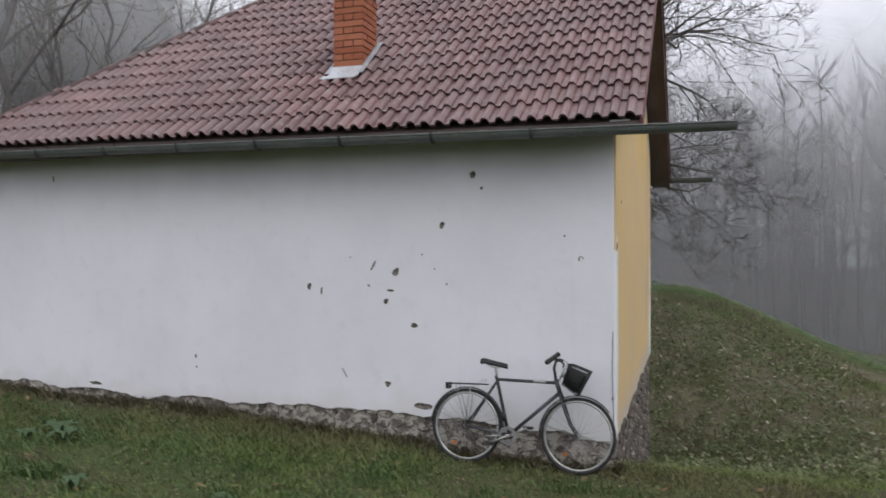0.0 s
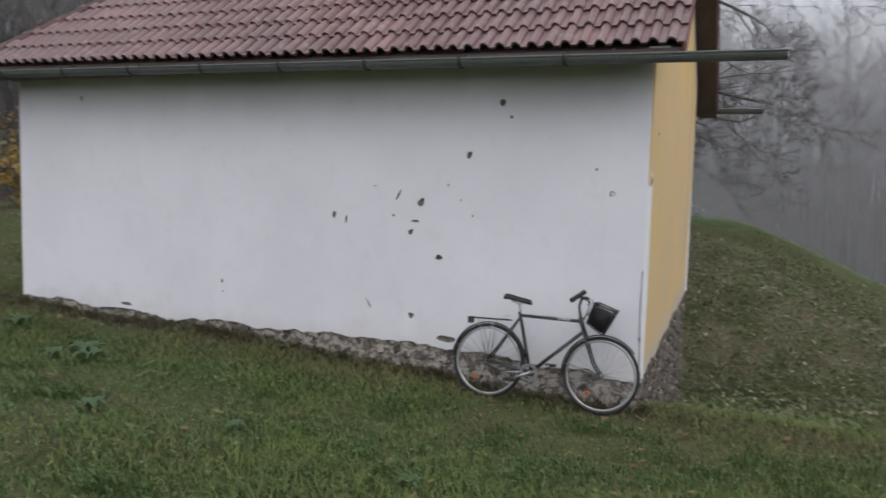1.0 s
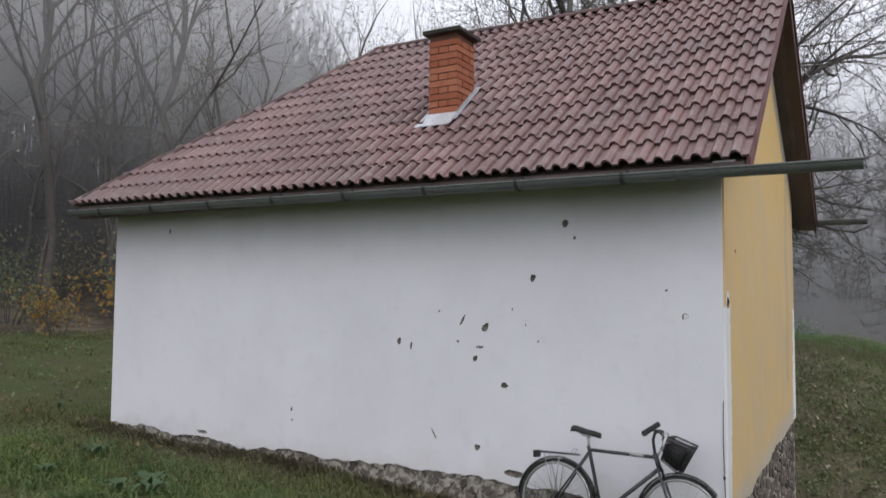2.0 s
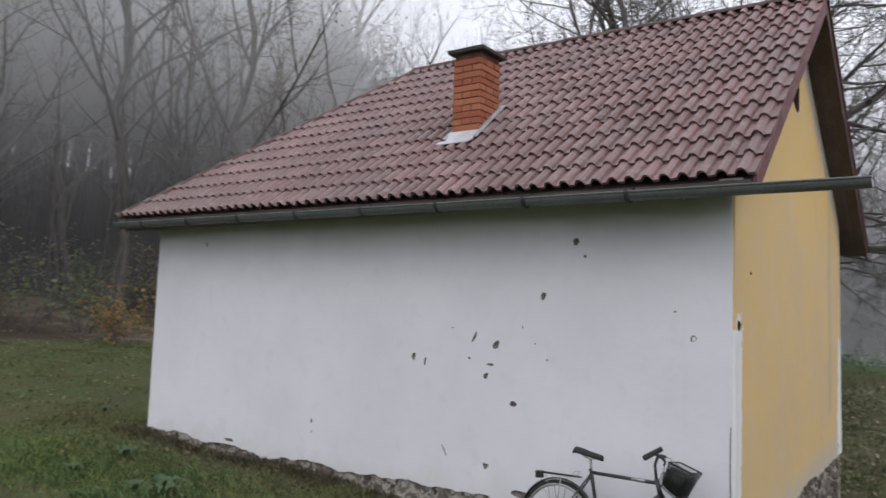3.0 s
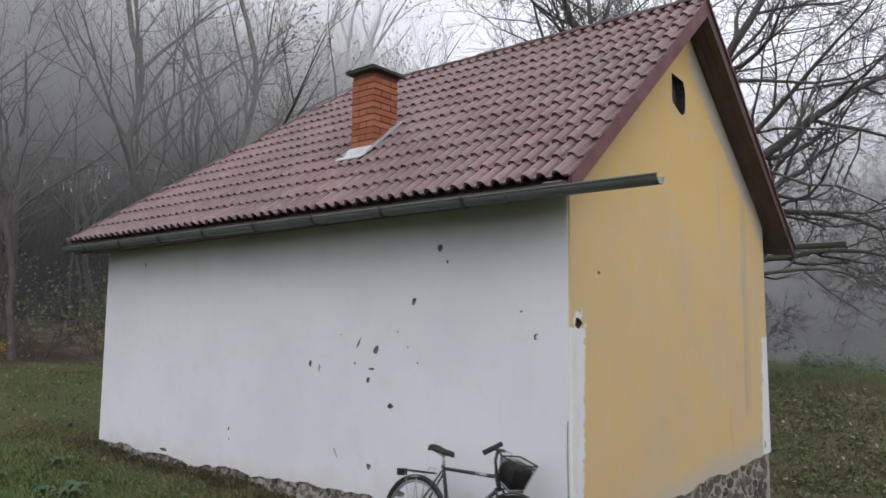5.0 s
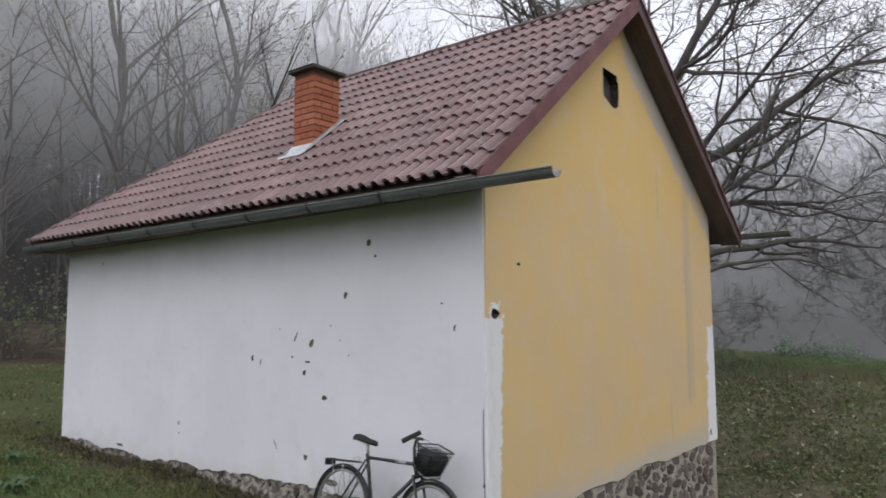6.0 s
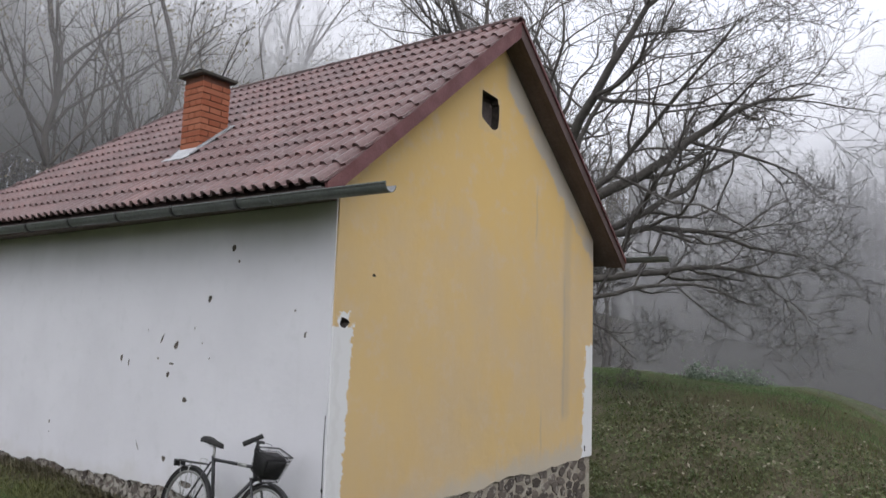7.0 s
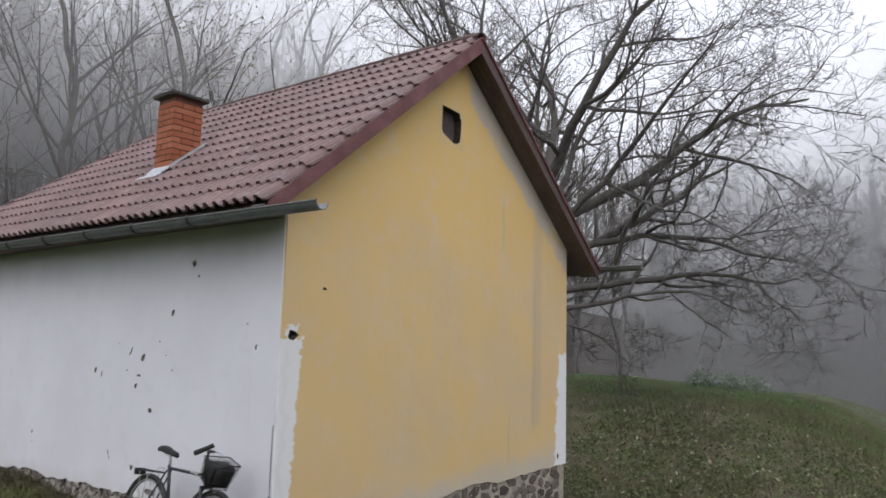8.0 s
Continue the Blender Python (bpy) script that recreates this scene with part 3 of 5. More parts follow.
# bargeboards on both rakes
for sign, label in ((1, "red-brown painted bargeboard"), (-1, "dark red-brown bargeboard")):
    bm = bmesh.new()
    y0 = EAVE_Y + 0.02 if sign > 0 else N_EAVE - 0.02
    low, top = Vector((VERGE - 0.012, y0, EAVE_Z + 0.02 + TILT_X * VERGE)), Vector((VERGE - 0.012, RIDGE_Y, RIDGE_Z + 0.02))
    add_prism(bm, [low + Vector((0, 0, 0.0)), top, top + Vector((0, 0, -0.20)), low + Vector((0, 0.02 * sign, -0.14))], (0.03, 0, 0))
    part("bargeboard", bm, BARGE if sign > 0 else FAR_BARGE, house, label)
bm = bmesh.new()
low, top = Vector((VERGE + 0.020, N_EAVE - 0.02, EAVE_Z + 0.03)), Vector((VERGE + 0.020, RIDGE_Y, RIDGE_Z + 0.03))
add_prism(bm, [low, top, top + Vector((0, 0, -0.04)), low + Vector((0, 0, -0.04))], (0.02, 0, 0))
part("verge_strip", bm, BARGE, house, "narrow red-brown strip along the far verge")

# soffit boards under the overhanging verge, seen from below
for sign in (1, -1):
    for k in range(3):
        x0 = 0.012 + k * 0.083
        bm = bmesh.new()
        y0 = EAVE_Y + 0.08 if sign > 0 else N_EAVE - 0.08
        low, top = Vector((x0, y0, EAVE_Z - 0.055)), Vector((x0, RIDGE_Y, RIDGE_Z - 0.112))
        add_prism(bm, [low, top, top + Vector((0, 0, -0.02)), low + Vector((0, 0, -0.02))], (0.079, 0, 0))
        part("verge_board", bm, SOFFIT, house, "dark brown board under the verge")


# gutters
GUT_X = -0.009


def gutter(x0, x1, y, z, name_label):
    bm = bmesh.new()
    n, r, t = 10, 0.066, 0.006
    outer, inner = [], []
    for x in (x0, x1):
        a = [math.pi * k / n for k in range(n + 1)]
        outer.append([bm.verts.new((x, y - r * math.cos(b), z + GUT_X * x - r * math.sin(b))) for b in a])
        inner.append([bm.verts.new((x, y - (r - t) * math.cos(b), z + GUT_X * x - (r - t) * math.sin(b))) for b in a])
    for k in range(n):
        bm.faces.new((outer[0][k], outer[0][k + 1], outer[1][k + 1], outer[1][k]))
        bm.faces.new((inner[0][k], inner[1][k], inner[1][k + 1], inner[0][k + 1]))
        for e in (0, 1):
            bm.faces.new((outer[e][k], outer[e][k + 1], inner[e][k + 1], inner[e][k]))
    for k in (0, n):
        bm.faces.new((outer[0][k], outer[1][k], inner[1][k], inner[0][k]))
    g = part("gutter", bm, ZINC, house, name_label)
    bead = tube([(x0, y - r, z + GUT_X * x0 + 0.004), (x1, y - r, z + GUT_X * x1 + 0.004)], 0.010, 8)
    part("gutter_bead", bead, ZINC, g)
    return g


gutter_near = gutter(WEST + 0.10, 1.07, -0.535, 3.118, "grey-green half-round gutter jutting past the corner")
lining = bmesh.new()
lo, hi = [[lining.verts.new((x, -0.535 - 0.0585 * math.cos(math.pi * k / 10), 3.118 + GUT_X * x - 0.0585 * math.sin(math.pi * k / 10))) for k in range(11)] for x in (0.80, 1.069)]
for k in range(10):
    lining.faces.new((lo[k], lo[k + 1], hi[k + 1], hi[k]))
bmesh.ops.solidify(lining, geom=lining.faces[:], thickness=0.002)
part("gutter_mouth", lining, BRIGHT_ZINC, gutter_near, "bare bright metal inside the gutter mouth")
part("gutter_joint", tube([(x, -0.535 - 0.071 * math.cos(math.pi * k / 10), 3.118 + GUT_X * x - 0.071 * math.sin(math.pi * k / 10)) for x in (-0.25,) for k in range(11)], 0.008, 6), ZINC, gutter_near)
gutter_far = gutter(WEST + 0.10, 0.95, N_EAVE + 0.02, 3.27, "grey half-round gutter on the far eave")
for n_strap in range(9):
    x = -0.70 - 0.965 * n_strap
    if x < WEST + 0.1:
        break
    # a flat iron strap round the gutter, hooked up under the tiles
    bm = bmesh.new()
    sweep = [math.pi * (k / 10) for k in range(-1, 11)]
    strip = [[bm.verts.new((x + dx, -0.535 - rr * math.cos(b), 3.118 + GUT_X * x - rr * math.sin(b))) for dx in (-0.015, 0.015) for rr in (0.069, 0.079)] for b in sweep]
    for p, q in zip(strip, strip[1:]):
        for i, j in ((0, 1), (1, 3), (3, 2), (2, 0)):
            bm.faces.new((p[i], p[j], q[j], q[i]))
    bm.faces.new([strip[0][i] for i in (0, 1, 3, 2)])
    bm.faces.new([strip[-1][i] for i in (0, 1, 3, 2)])
    add_tube(bm, [(x, -0.461, 3.118 + GUT_X * x), (x, EAVE_Y + 0.03, 3.18 + TILT_X * x)], 0.010, 6)
    part("gutter_bracket", bm, IRON, gutter_near)

# chimney: core, cap, flashing; its bricks are added last
CH = (-3.258, -2.892, 0.53, 0.938)   # x0, x1, y0, y1
core = bmesh.new()
add_box(core, (CH[0] + 0.008, CH[2] + 0.008, 3.7), (CH[1] - 0.008, CH[3] - 0.008, 5.07))
chimney = part("chimney", core, BRICK_JOINT, house, "orange brick chimney with dark slab cap")
bm = bmesh.new()
add_box(bm, (CH[0] - 0.06, CH[2] - 0.06, 5.065), (CH[1] + 0.06, CH[3] + 0.06, 5.105), 0.008)
pt = bm.verts.new(((CH[0] + CH[1]) / 2, (CH[2] + CH[3]) / 2, 5.155))
base = [bm.verts.new(p) for p in ((CH[0] - 0.06, CH[2] - 0.07, 5.103), (CH[1] + 0.06, CH[2] - 0.07, 5.103), (CH[1] + 0.06, CH[3] + 0.07, 5.103), (CH[0] - 0.06, CH[3] + 0.07, 5.103))]
for i in range(4):
    bm.faces.new((base[i], base[(i + 1) % 4], pt))
part("chimney_cap", bm, CAP, chimney, "dark weathered slab cap")


def roof_at(x, y, h=0.0):
    return tilt(x, y, EAVE_Z + (y - EAVE_Y) * math.tan(PITCH) + h)


# the apron: a steep sheet before the brickwork with a turned-out lip
bm = bmesh.new()
face = [roof_at(CH[0] - 0.012, 0.385, 0.088), roof_at(CH[1] + 0.004, 0.385, 0.088), roof_at(CH[1] + 0.010, CH[2] - 0.014, 0.125), roof_at(CH[0] - 0.010, CH[2] - 0.014, 0.125)]
add_prism(bm, face, (0, 0.012, -0.008))
part("flashing", bm, BRIGHT_ZINC, chimney, "bright zinc apron at the chimney foot")
bm = bmesh.new()
add_prism(bm, [roof_at(CH[0] - 0.075, 0.335, 0.104), roof_at(CH[1] - 0.02, 0.335, 0.104), roof_at(CH[1] + 0.004, 0.388, 0.100), roof_at(CH[0] - 0.060, 0.388, 0.100)], (0, 0, -0.010))
part("flashing_lip", bm, BRIGHT_ZINC, chimney, "turned-out zinc lip on the tiles")
for sx, x in ((1, CH[1] + 0.006), (-1, CH[0] - 0.006)):
    bm = bmesh.new()
    add_prism(bm, [roof_at(x, CH[2] - 0.03, 0.02), roof_at(x, CH[3] + 0.03, 0.02), roof_at(x, CH[3] + 0.03, 0.135), roof_at(x, CH[2] - 0.03, 0.135)], (0.008 * sx, 0, 0))
    w = 0.048 * sx
    add_prism(bm, [roof_at(x, 0.40, 0.118), roof_at(x, CH[3] + 0.06, 0.118), roof_at(x + w, CH[3] + 0.07, 0.108), roof_at(x + w, 0.42, 0.108)], (0, 0, -0.01))
    part("flashing", bm, DULL_ZINC, chimney, "dull zinc strip up the chimney side")

# cable down the corner
cable = part("cable", tube([(-0.024 + 0.006 * math.sin(5 * z), -0.006, z) for z in np.linspace(0.15, 1.25, 9)], 0.0032, 6), IRON, house, "thin dark cable clipped to the wall")
part("cable_clip", box((-0.034, -0.014, 0.60), (-0.016, -0.0, 0.625), 0.003), IRON, cable)


# ---- trees ----
class Wood:
    """Gathers tapered tubes as triangles."""

    def __init__(self):
        self.v, self.f, self.n = [], [], 0

    def limb(self, pts, radii, sides):
        p = np.array(pts)
        d = np.gradient(p, axis=0)
        d /= np.linalg.norm(d, axis=1)[:, None] + 1e-9
        ref = np.array([0.31, 0.52, 0.79])
        u = np.cross(d, ref)
        u /= np.linalg.norm(u, axis=1)[:, None] + 1e-9
        w = np.cross(d, u)
        a = np.arange(sides) * 2 * np.pi / sides
        ring = p[:, None] + np.array(radii)[:, None, None] * (u[:, None] * np.cos(a)[None, :, None] + w[:, None] * np.sin(a)[None, :, None])
        m = len(p)
        idx = self.n + np.arange(m * sides).reshape(m, sides)
        a0, a1 = idx[:-1], np.roll(idx, -1, 1)[:-1]
        b0, b1 = idx[1:], np.roll(idx, -1, 1)[1:]
        self.f += [np.stack([a0, a1, b1], -1).reshape(-1, 3), np.stack([a0, b1, b0], -1).reshape(-1, 3)]
        self.v.append(ring.reshape(-1, 3))
        self.n += m * sides

    def mesh(self, name, material):
        me = raw_mesh(name, np.concatenate(self.v), np.concatenate(self.f), material)
        me.polygons.foreach_set("use_smooth", [True] * len(me.polygons))
        return me


def grow(r, start, way, length, radius, level, levels, thick, fine, tips, droop=0.0, spread_a=0.75, kids=(5, 6, 6, 5), wild=0.13, segs=(8, 6, 5, 4, 3)):
    """A crooked branch with its side branches; the first level goes into thick, the rest into fine."""
    n = segs[min(level, 4)]
    p, d = np.array(start, float), np.array(way, float)
    d /= np.linalg.norm(d)
    pts, dirs = [p.copy()], [d.copy()]
    for i in range(n):
        d = d + r.normal(0, wild + 0.02 * level, 3) + np.array([0, 0, (0.035 if level == 0 else 0.09) - droop * (i / n)])
        d /= np.linalg.norm(d)
        p = p + d * length / n
        pts.append(p.copy())
        dirs.append(d.copy())
    radii = [max(radius * (1 - 0.86 * (i / n) ** 1.25), 0.0048) for i in range(n + 1)]
    (thick if level < 1 else fine).limb(pts, radii, (7, 4, 3, 3, 3)[min(level, 4)])
    if level >= levels:
        tips.append(pts[-1])
        return
    k = kids[min(level, len(kids) - 1)]
    for j in range(k):
        t = 0.28 + 0.72 * (j + r.random() * 0.8) / k
        i = min(n, int(t * n + 0.5))
        side = np.cross(dirs[i], r.normal(0, 1, 3))
        side /= np.linalg.norm(side) + 1e-9
        a = spread_a * (0.65 + 0.6 * r.random())
        nd = dirs[i] * math.cos(a) + side * math.sin(a)
        grow(r, pts[i], nd, length * (0.36 + 0.26 * r.random()) * (1.15 - 0.4 * t), max(radii[i] * 0.6, 0.0065), level + 1, levels, thick, fine, tips, droop, spread_a, kids, wild, segs)


def leaf_cloud(r, tips, count, size, material, name, scatter=0.25):
    t = np.array(tips)[r.integers(0, len(tips), count)] + r.normal(0, scatter, (count, 3))
    a, b = r.normal(0, 1, (count, 3)), r.normal(0, 1, (count, 3))
    a /= np.linalg.norm(a, axis=1)[:, None]
    b -= a * (a * b).sum(1)[:, None]
    b /= np.linalg.norm(b, axis=1)[:, None]
    s = size * (0.6 + 0.8 * r.random(count))[:, None]
    v = np.stack([t, t + a * s * 0.5 + b * s * 0.35, t + a * s, t + a * s * 0.5 - b * s * 0.35], 1).reshape(-1, 3)
    i = np.arange(count)[:, None] * 4
    return raw_mesh(name, v, np.concatenate([i + [0, 1, 2], i + [0, 2, 3]]), material)


OLD_LEAF = leaf_mat("faded_leaves", (0.215, 0.190, 0.130), (0.33, 0.285, 0.180), 0.5)
YELLOW_LEAF = leaf_mat("yellow_leaves", (0.30, 0.175, 0.045), (0.42, 0.27, 0.075))
GREEN_LEAF = leaf_mat("dark_green_leaves", (0.105, 0.142, 0.064), (0.235, 0.265, 0.130), 0.3)
LITTER = leaf_mat("fallen_leaves", (0.14, 0.085, 0.04), (0.30, 0.21, 0.10), 0.1)


def tree(name, label, seed, base, height, radius, levels, limbs, leaves=0, leaf=None, kids=(5, 6, 6, 5), bark=BARK, spread_a=0.75, fork=0.35, lean=(0, 0), wild=0.13, segs=(8, 6, 5, 4, 3), droop=0.04):
    """trunk and a bare crown of branches; limbs: list of (direction, length, radius, height on the trunk)."""
    r = np.random.default_rng(seed)
    thick, fine, tips = Wood(), Wood(), []
    n = 9
    pts = [np.array([lean[0] * (i / n) ** 1.5 * height, lean[1] * (i / n) ** 1.5 * height, height * fork * i / n]) + (r.normal(0, 0.012 * height * fork, 3) * [1, 1, 0] if i else 0) for i in range(n + 1)]
    pts[0] = pts[0] - [0, 0, 0.5]
    thick.limb(pts, [radius * (1.35 if i == 0 else 1.12 if i == 1 else 1 - 0.4 * i / n) for i in range(n + 1)], 10)
    for way, length, rad, at in limbs:
        i = min(n, int(at * n + 0.5))
        grow(r, pts[i], way, length, rad, 0, levels, thick, fine, tips, droop, spread_a, kids, wild, segs)
    ob = thing(name, label, "tree", at=base)
    part("trunk", thick.mesh("trunk", bark), bark, ob)
    part("crown", fine.mesh("crown", bark), bark, ob, "bare twigs" if not leaves else "bare twigs with a few faded leaves")
    if leaves:
        part("foliage", leaf_cloud(r, tips, leaves, 0.085, leaf, "foliage", 0.26), leaf, ob)
    return ob


# the big walnut behind the house
walnut = tree("walnut_tree", "large bare spreading walnut tree behind the house", 7, (-4.05, 10.95, gz(-4.05, 10.95)), 10.0, 0.27, 4,
              [((0.31, 0.25, 0.92), 7.2, 0.15, 0.95), ((0.58, 0.48, 0.64), 7.3, 0.155, 1.0), ((0.62, 0.30, 0.61), 6.4, 0.11, 0.8), ((0.70, 0.50, 0.46), 7.2, 0.125, 0.74),
               ((0.73, 0.62, 0.32), 6.4, 0.10, 0.7), ((0.80, 0.55, 0.10), 5.0, 0.07, 0.6), ((0.60, 0.48, 0.60), 2.8, 0.035, 0.5), ((0.80, 0.58, -0.16), 3.0, 0.036, 0.54),
               ((0.07, 0.06, 1.0), 7.6, 0.145, 1.0), ((-0.17, -0.13, 0.98), 7.6, 0.135, 1.0), ((-0.36, -0.29, 0.89), 7.6, 0.135, 0.95), ((0.25, 0.45, 0.85), 7.0, 0.09, 0.97),
               ((0.35, -0.45, 0.75), 6.2, 0.085, 0.9), ((-0.60, 0.30, 0.70), 6.4, 0.09, 0.9), ((-0.78, -0.25, 0.55), 6.4, 0.09, 0.85), ((0.05, 0.75, 0.60), 6.2, 0.085, 0.9), ((0.75, 0.15, 0.55), 6.8, 0.09, 0.9)],
              kids=(9, 6, 5, 3), fork=0.43, spread_a=0.92, wild=0.155, segs=(11, 7, 5, 3, 2), droop=0.075)

# woodland trees: a few kinds, copied
kinds = []
for k, (h, rad, leaves) in enumerate(((13.0, 0.12, 450), (15.0, 0.15, 1100), (11.0, 0.10, 1400), (14.0, 0.13, 800))):
    r = np.random.default_rng(100 + k)
    limbs = []
    for j in range(9):
        a = 2.4 * j + r.random()
        up = 0.9 + 1.2 * (j / 9)
        limbs.append(((math.cos(a), math.sin(a), up), h * (0.42 - 0.02 * j), rad * 0.42, 0.45 + 0.55 * j / 9))
    limbs.append(((0.05, 0.02, 1.0), h * 0.42, rad * 0.6, 1.0))
    kinds.append(tree("woodland_tree", "tall bare woodland tree in the fog", 200 + k, (0, 0, -60), h, rad, 2, limbs, leaves, OLD_LEAF, (6, 6, 4, 4), FAR_BARK, 0.62, 0.62, (0.05 * (-1) ** k, 0.03), 0.13, (5, 4, 3, 3, 3)))
rw = random.Random(5)
spots = []
for x0, x1, y0, y1, count, gap in ((-44, -20, -8, 34, 84, 1.4), (-32, -15, 26, 52, 16, 2.5), (8, 50, 44, 66, 18, 3.2), (30, 52, 18, 44, 8, 3.2)):
    made = tries = 0
    while made < count and tries < 4000:
        tries += 1
        x, y = rw.uniform(x0, x1), rw.uniform(y0, y1)
        if -0.95 * x + 0.3 * y < 22.5 and y < 26 and x < 10:
            continue
        if any((x - a) ** 2 + (y - b) ** 2 < gap * gap for a, b in spots):
            continue
        spots.append((x, y))
        made += 1
# thin poles between them: few limbs
for k in range(2):
    r = np.random.default_rng(300 + k)
    limbs = [((math.cos(2.4 * j), math.sin(2.4 * j), 1.6), 3.2 - 0.2 * j, 0.03, 0.5 + 0.1 * j) for j in range(5)] + [((0.02, 0.03, 1.0), 3.4, 0.036, 1.0)]
    kinds.append(tree("young_tree", "slender bare young tree in the fog", 400 + k, (0, 0, -60), 11.0, 0.065, 1, limbs, 0, None, (5, 4), FAR_BARK, 0.5, 0.75, (0.03, -0.04 * k), 0.12, (4, 3, 3)))
poles = []
for x0, x1, y0, y1, count in ((-40, -20.5, -8, 32, 110), (12, 44, 40, 58, 14), (28, 46, 18, 40, 8)):
    for _ in range(count):
        x, y = rw.uniform(x0, x1), rw.uniform(y0, y1)
        if -0.95 * x + 0.3 * y > 23.0 or x > -3:
            poles.append((x, y))
for i, (x, y) in enumerate(poles):
    s = rw.uniform(0.8, 1.4)
    t = copy_thing(kinds[4 + i % 2], pose(x, y, gz(x, y), rw.uniform(-5, 5), rw.uniform(-5, 5), rw.uniform(0, 360)) @ Matrix.Scale(s, 4))
    t.scale = (s, s, s)
    tagged(t, group="trees of the wood")
for i, (x, y) in enumerate(spots):
    k = kinds[rw.choice((0, 0, 1, 2, 3, 3))]
    s = rw.uniform(0.95, 1.5)
    m = pose(x, y, gz(x, y), rw.uniform(-5, 5), rw.uniform(-5, 5), rw.uniform(0, 360)) @ Matrix.Scale(s, 4)
    t = copy_thing(k, m)
    t.scale = (s, s, s)
    tagged(t, group="trees of the wood")
for k in kinds:
    for o in list(k.children_recursive) + [k]:
        bpy.data.objects.remove(o)



# the wood on the far slopes: nobody could count it
def far_wood(seed, spots_, label):
    r = np.random.default_rng(seed)
    w = Wood()
    for x, y in spots_:
        z0, h = gz(x, y) - 0.3, r.uniform(8, 15)
        lean_ = r.normal(0, 0.05, 2)
        p = [np.array([x + lean_[0] * t * h + r.normal(0, 0.12) * t, y + lean_[1] * t * h, z0 + t * h]) for t in (0, 0.4, 0.75, 1.0)]
        w.limb(p, [0.10, 0.08, 0.05, 0.02], 3)
        for _ in range(16):
            t = r.uniform(0.35, 1.0)
            b = np.array([x + lean_[0] * t * h, y + lean_[1] * t * h, z0 + t * h])
            a = r.uniform(0, 6.28)
            d = np.array([math.cos(a), math.sin(a), r.uniform(0.5, 1.6)])
            ln = r.uniform(1.2, 3.4) * (1.25 - 0.6 * t)
            e = b + d / np.linalg.norm(d) * ln
            w.limb([b, e], [0.035, 0.012], 3)
            for _ in range(3):
                f = b + (e - b) * r.uniform(0.4, 1.0)
                w.limb([f, f + (d + r.normal(0, 0.7, 3)) * ln * 0.28], [0.014, 0.007], 3)
    ob = new("far_wood", w.mesh("far_wood", FAR_BARK))
    return tagged(ob, label, "woodland", kind="stuff")


rf = np.random.default_rng(77)
far_spots = []
while len(far_spots) < 560:
    x, y = rf.uniform(-14, 62), rf.uniform(10, 72)
    d = 0.45 * x + 0.89 * y
    if 31 < d < 62 and (x > 4 or d > 44) and rf.random() < 1.25 - (d - 33) / 45:
        far_spots.append((x, y))
far_wood(78, far_spots, "dense bare wood on the far slope in fog")
far_spots = []
while len(far_spots) < 430:
    x, y = rf.uniform(-66, -24), rf.uniform(-12, 40)
    if -0.95 * x + 0.3 * y > 30:
        far_spots.append((x, y))
far_spots += [(rf.uniform(-46, -33), rf.uniform(5, 25)) for _ in range(110)]
far_wood(79, far_spots, "dense bare wood on the hillside in fog")
far_spots = []
while len(far_spots) < 190:
    x, y = rf.uniform(-62, 6), rf.uniform(66, 118)
    if -0.95 * x + 0.3 * y > 36:
        far_spots.append((x, y))
far_wood(80, far_spots, "distant bare wood on the crest of the hill")

# shrubs at the edge of the wood
def shrub(name, label, seed, height, leaves, leaf):
    r = np.random.default_rng(seed)
    stems, tips = Wood(), []
    for j in range(7):
        a = r.uniform(0, 6.28)
        grow(r, (0.15 * math.cos(a), 0.15 * math.sin(a), -0.15), (0.5 * math.cos(a), 0.5 * math.sin(a), 1.0), height * r.uniform(0.6, 1.0), 0.02, 1, 3, stems, stems, tips, 0.12, 0.7, (4, 4, 3), 0.15, (4, 4, 3, 2, 2))
    ob = thing(name, label, "shrub", at=(0, 0, -60))
    part("branchwork", stems.mesh("branchwork", FAR_BARK), FAR_BARK, ob)
    part("foliage", leaf_cloud(r, tips, leaves, 0.11, leaf, "foliage", 0.18), leaf, ob)
    return ob


shrubs = [shrub("yellow_shrub", "shrub with yellow autumn leaves at the wood's edge", 31, 1.7, 480, YELLOW_LEAF),
          shrub("thicket_shrub", "bare brown thicket shrub at the wood's edge", 32, 2.2, 160, OLD_LEAF),
          shrub("thicket_shrub", "low dark thicket shrub in the wood", 33, 1.6, 240, GREEN_LEAF)]
# a low grey-green bush with pale seed heads on the crest of the bank
BUSH_LEAF = leaf_mat("grey_green_leaves", (0.20, 0.265, 0.185), (0.275, 0.335, 0.25), 0.4)
SEED_HEAD = leaf_mat("pale_seed_heads", (0.50, 0.52, 0.50), (0.66, 0.68, 0.66), 0.3)
for x, y, h in ((-2.4, 17.5, 0.22), (-1.75, 17.8, 0.28), (-1.1, 17.6, 0.21)):
    bush = shrub("low_bush", "low grey-green bush with pale seed heads on the bank", int(90 + 7 * x), h, 420, BUSH_LEAF)
    bush.location = (x, y, gz(x, y))
    rs = np.random.default_rng(int(60 + 9 * x))
    heads = part("seed_heads", leaf_cloud(rs, [(rs.uniform(-0.4, 0.4), rs.uniform(-0.4, 0.4), h * rs.uniform(0.7, 1.05)) for _ in range(6)], 26, 0.045, SEED_HEAD, "seed_heads", 0.05), SEED_HEAD, bush, "small pale seed heads")
    tagged(heads, kind="stuff")
    tagged(bush, group="bushes on the bank")
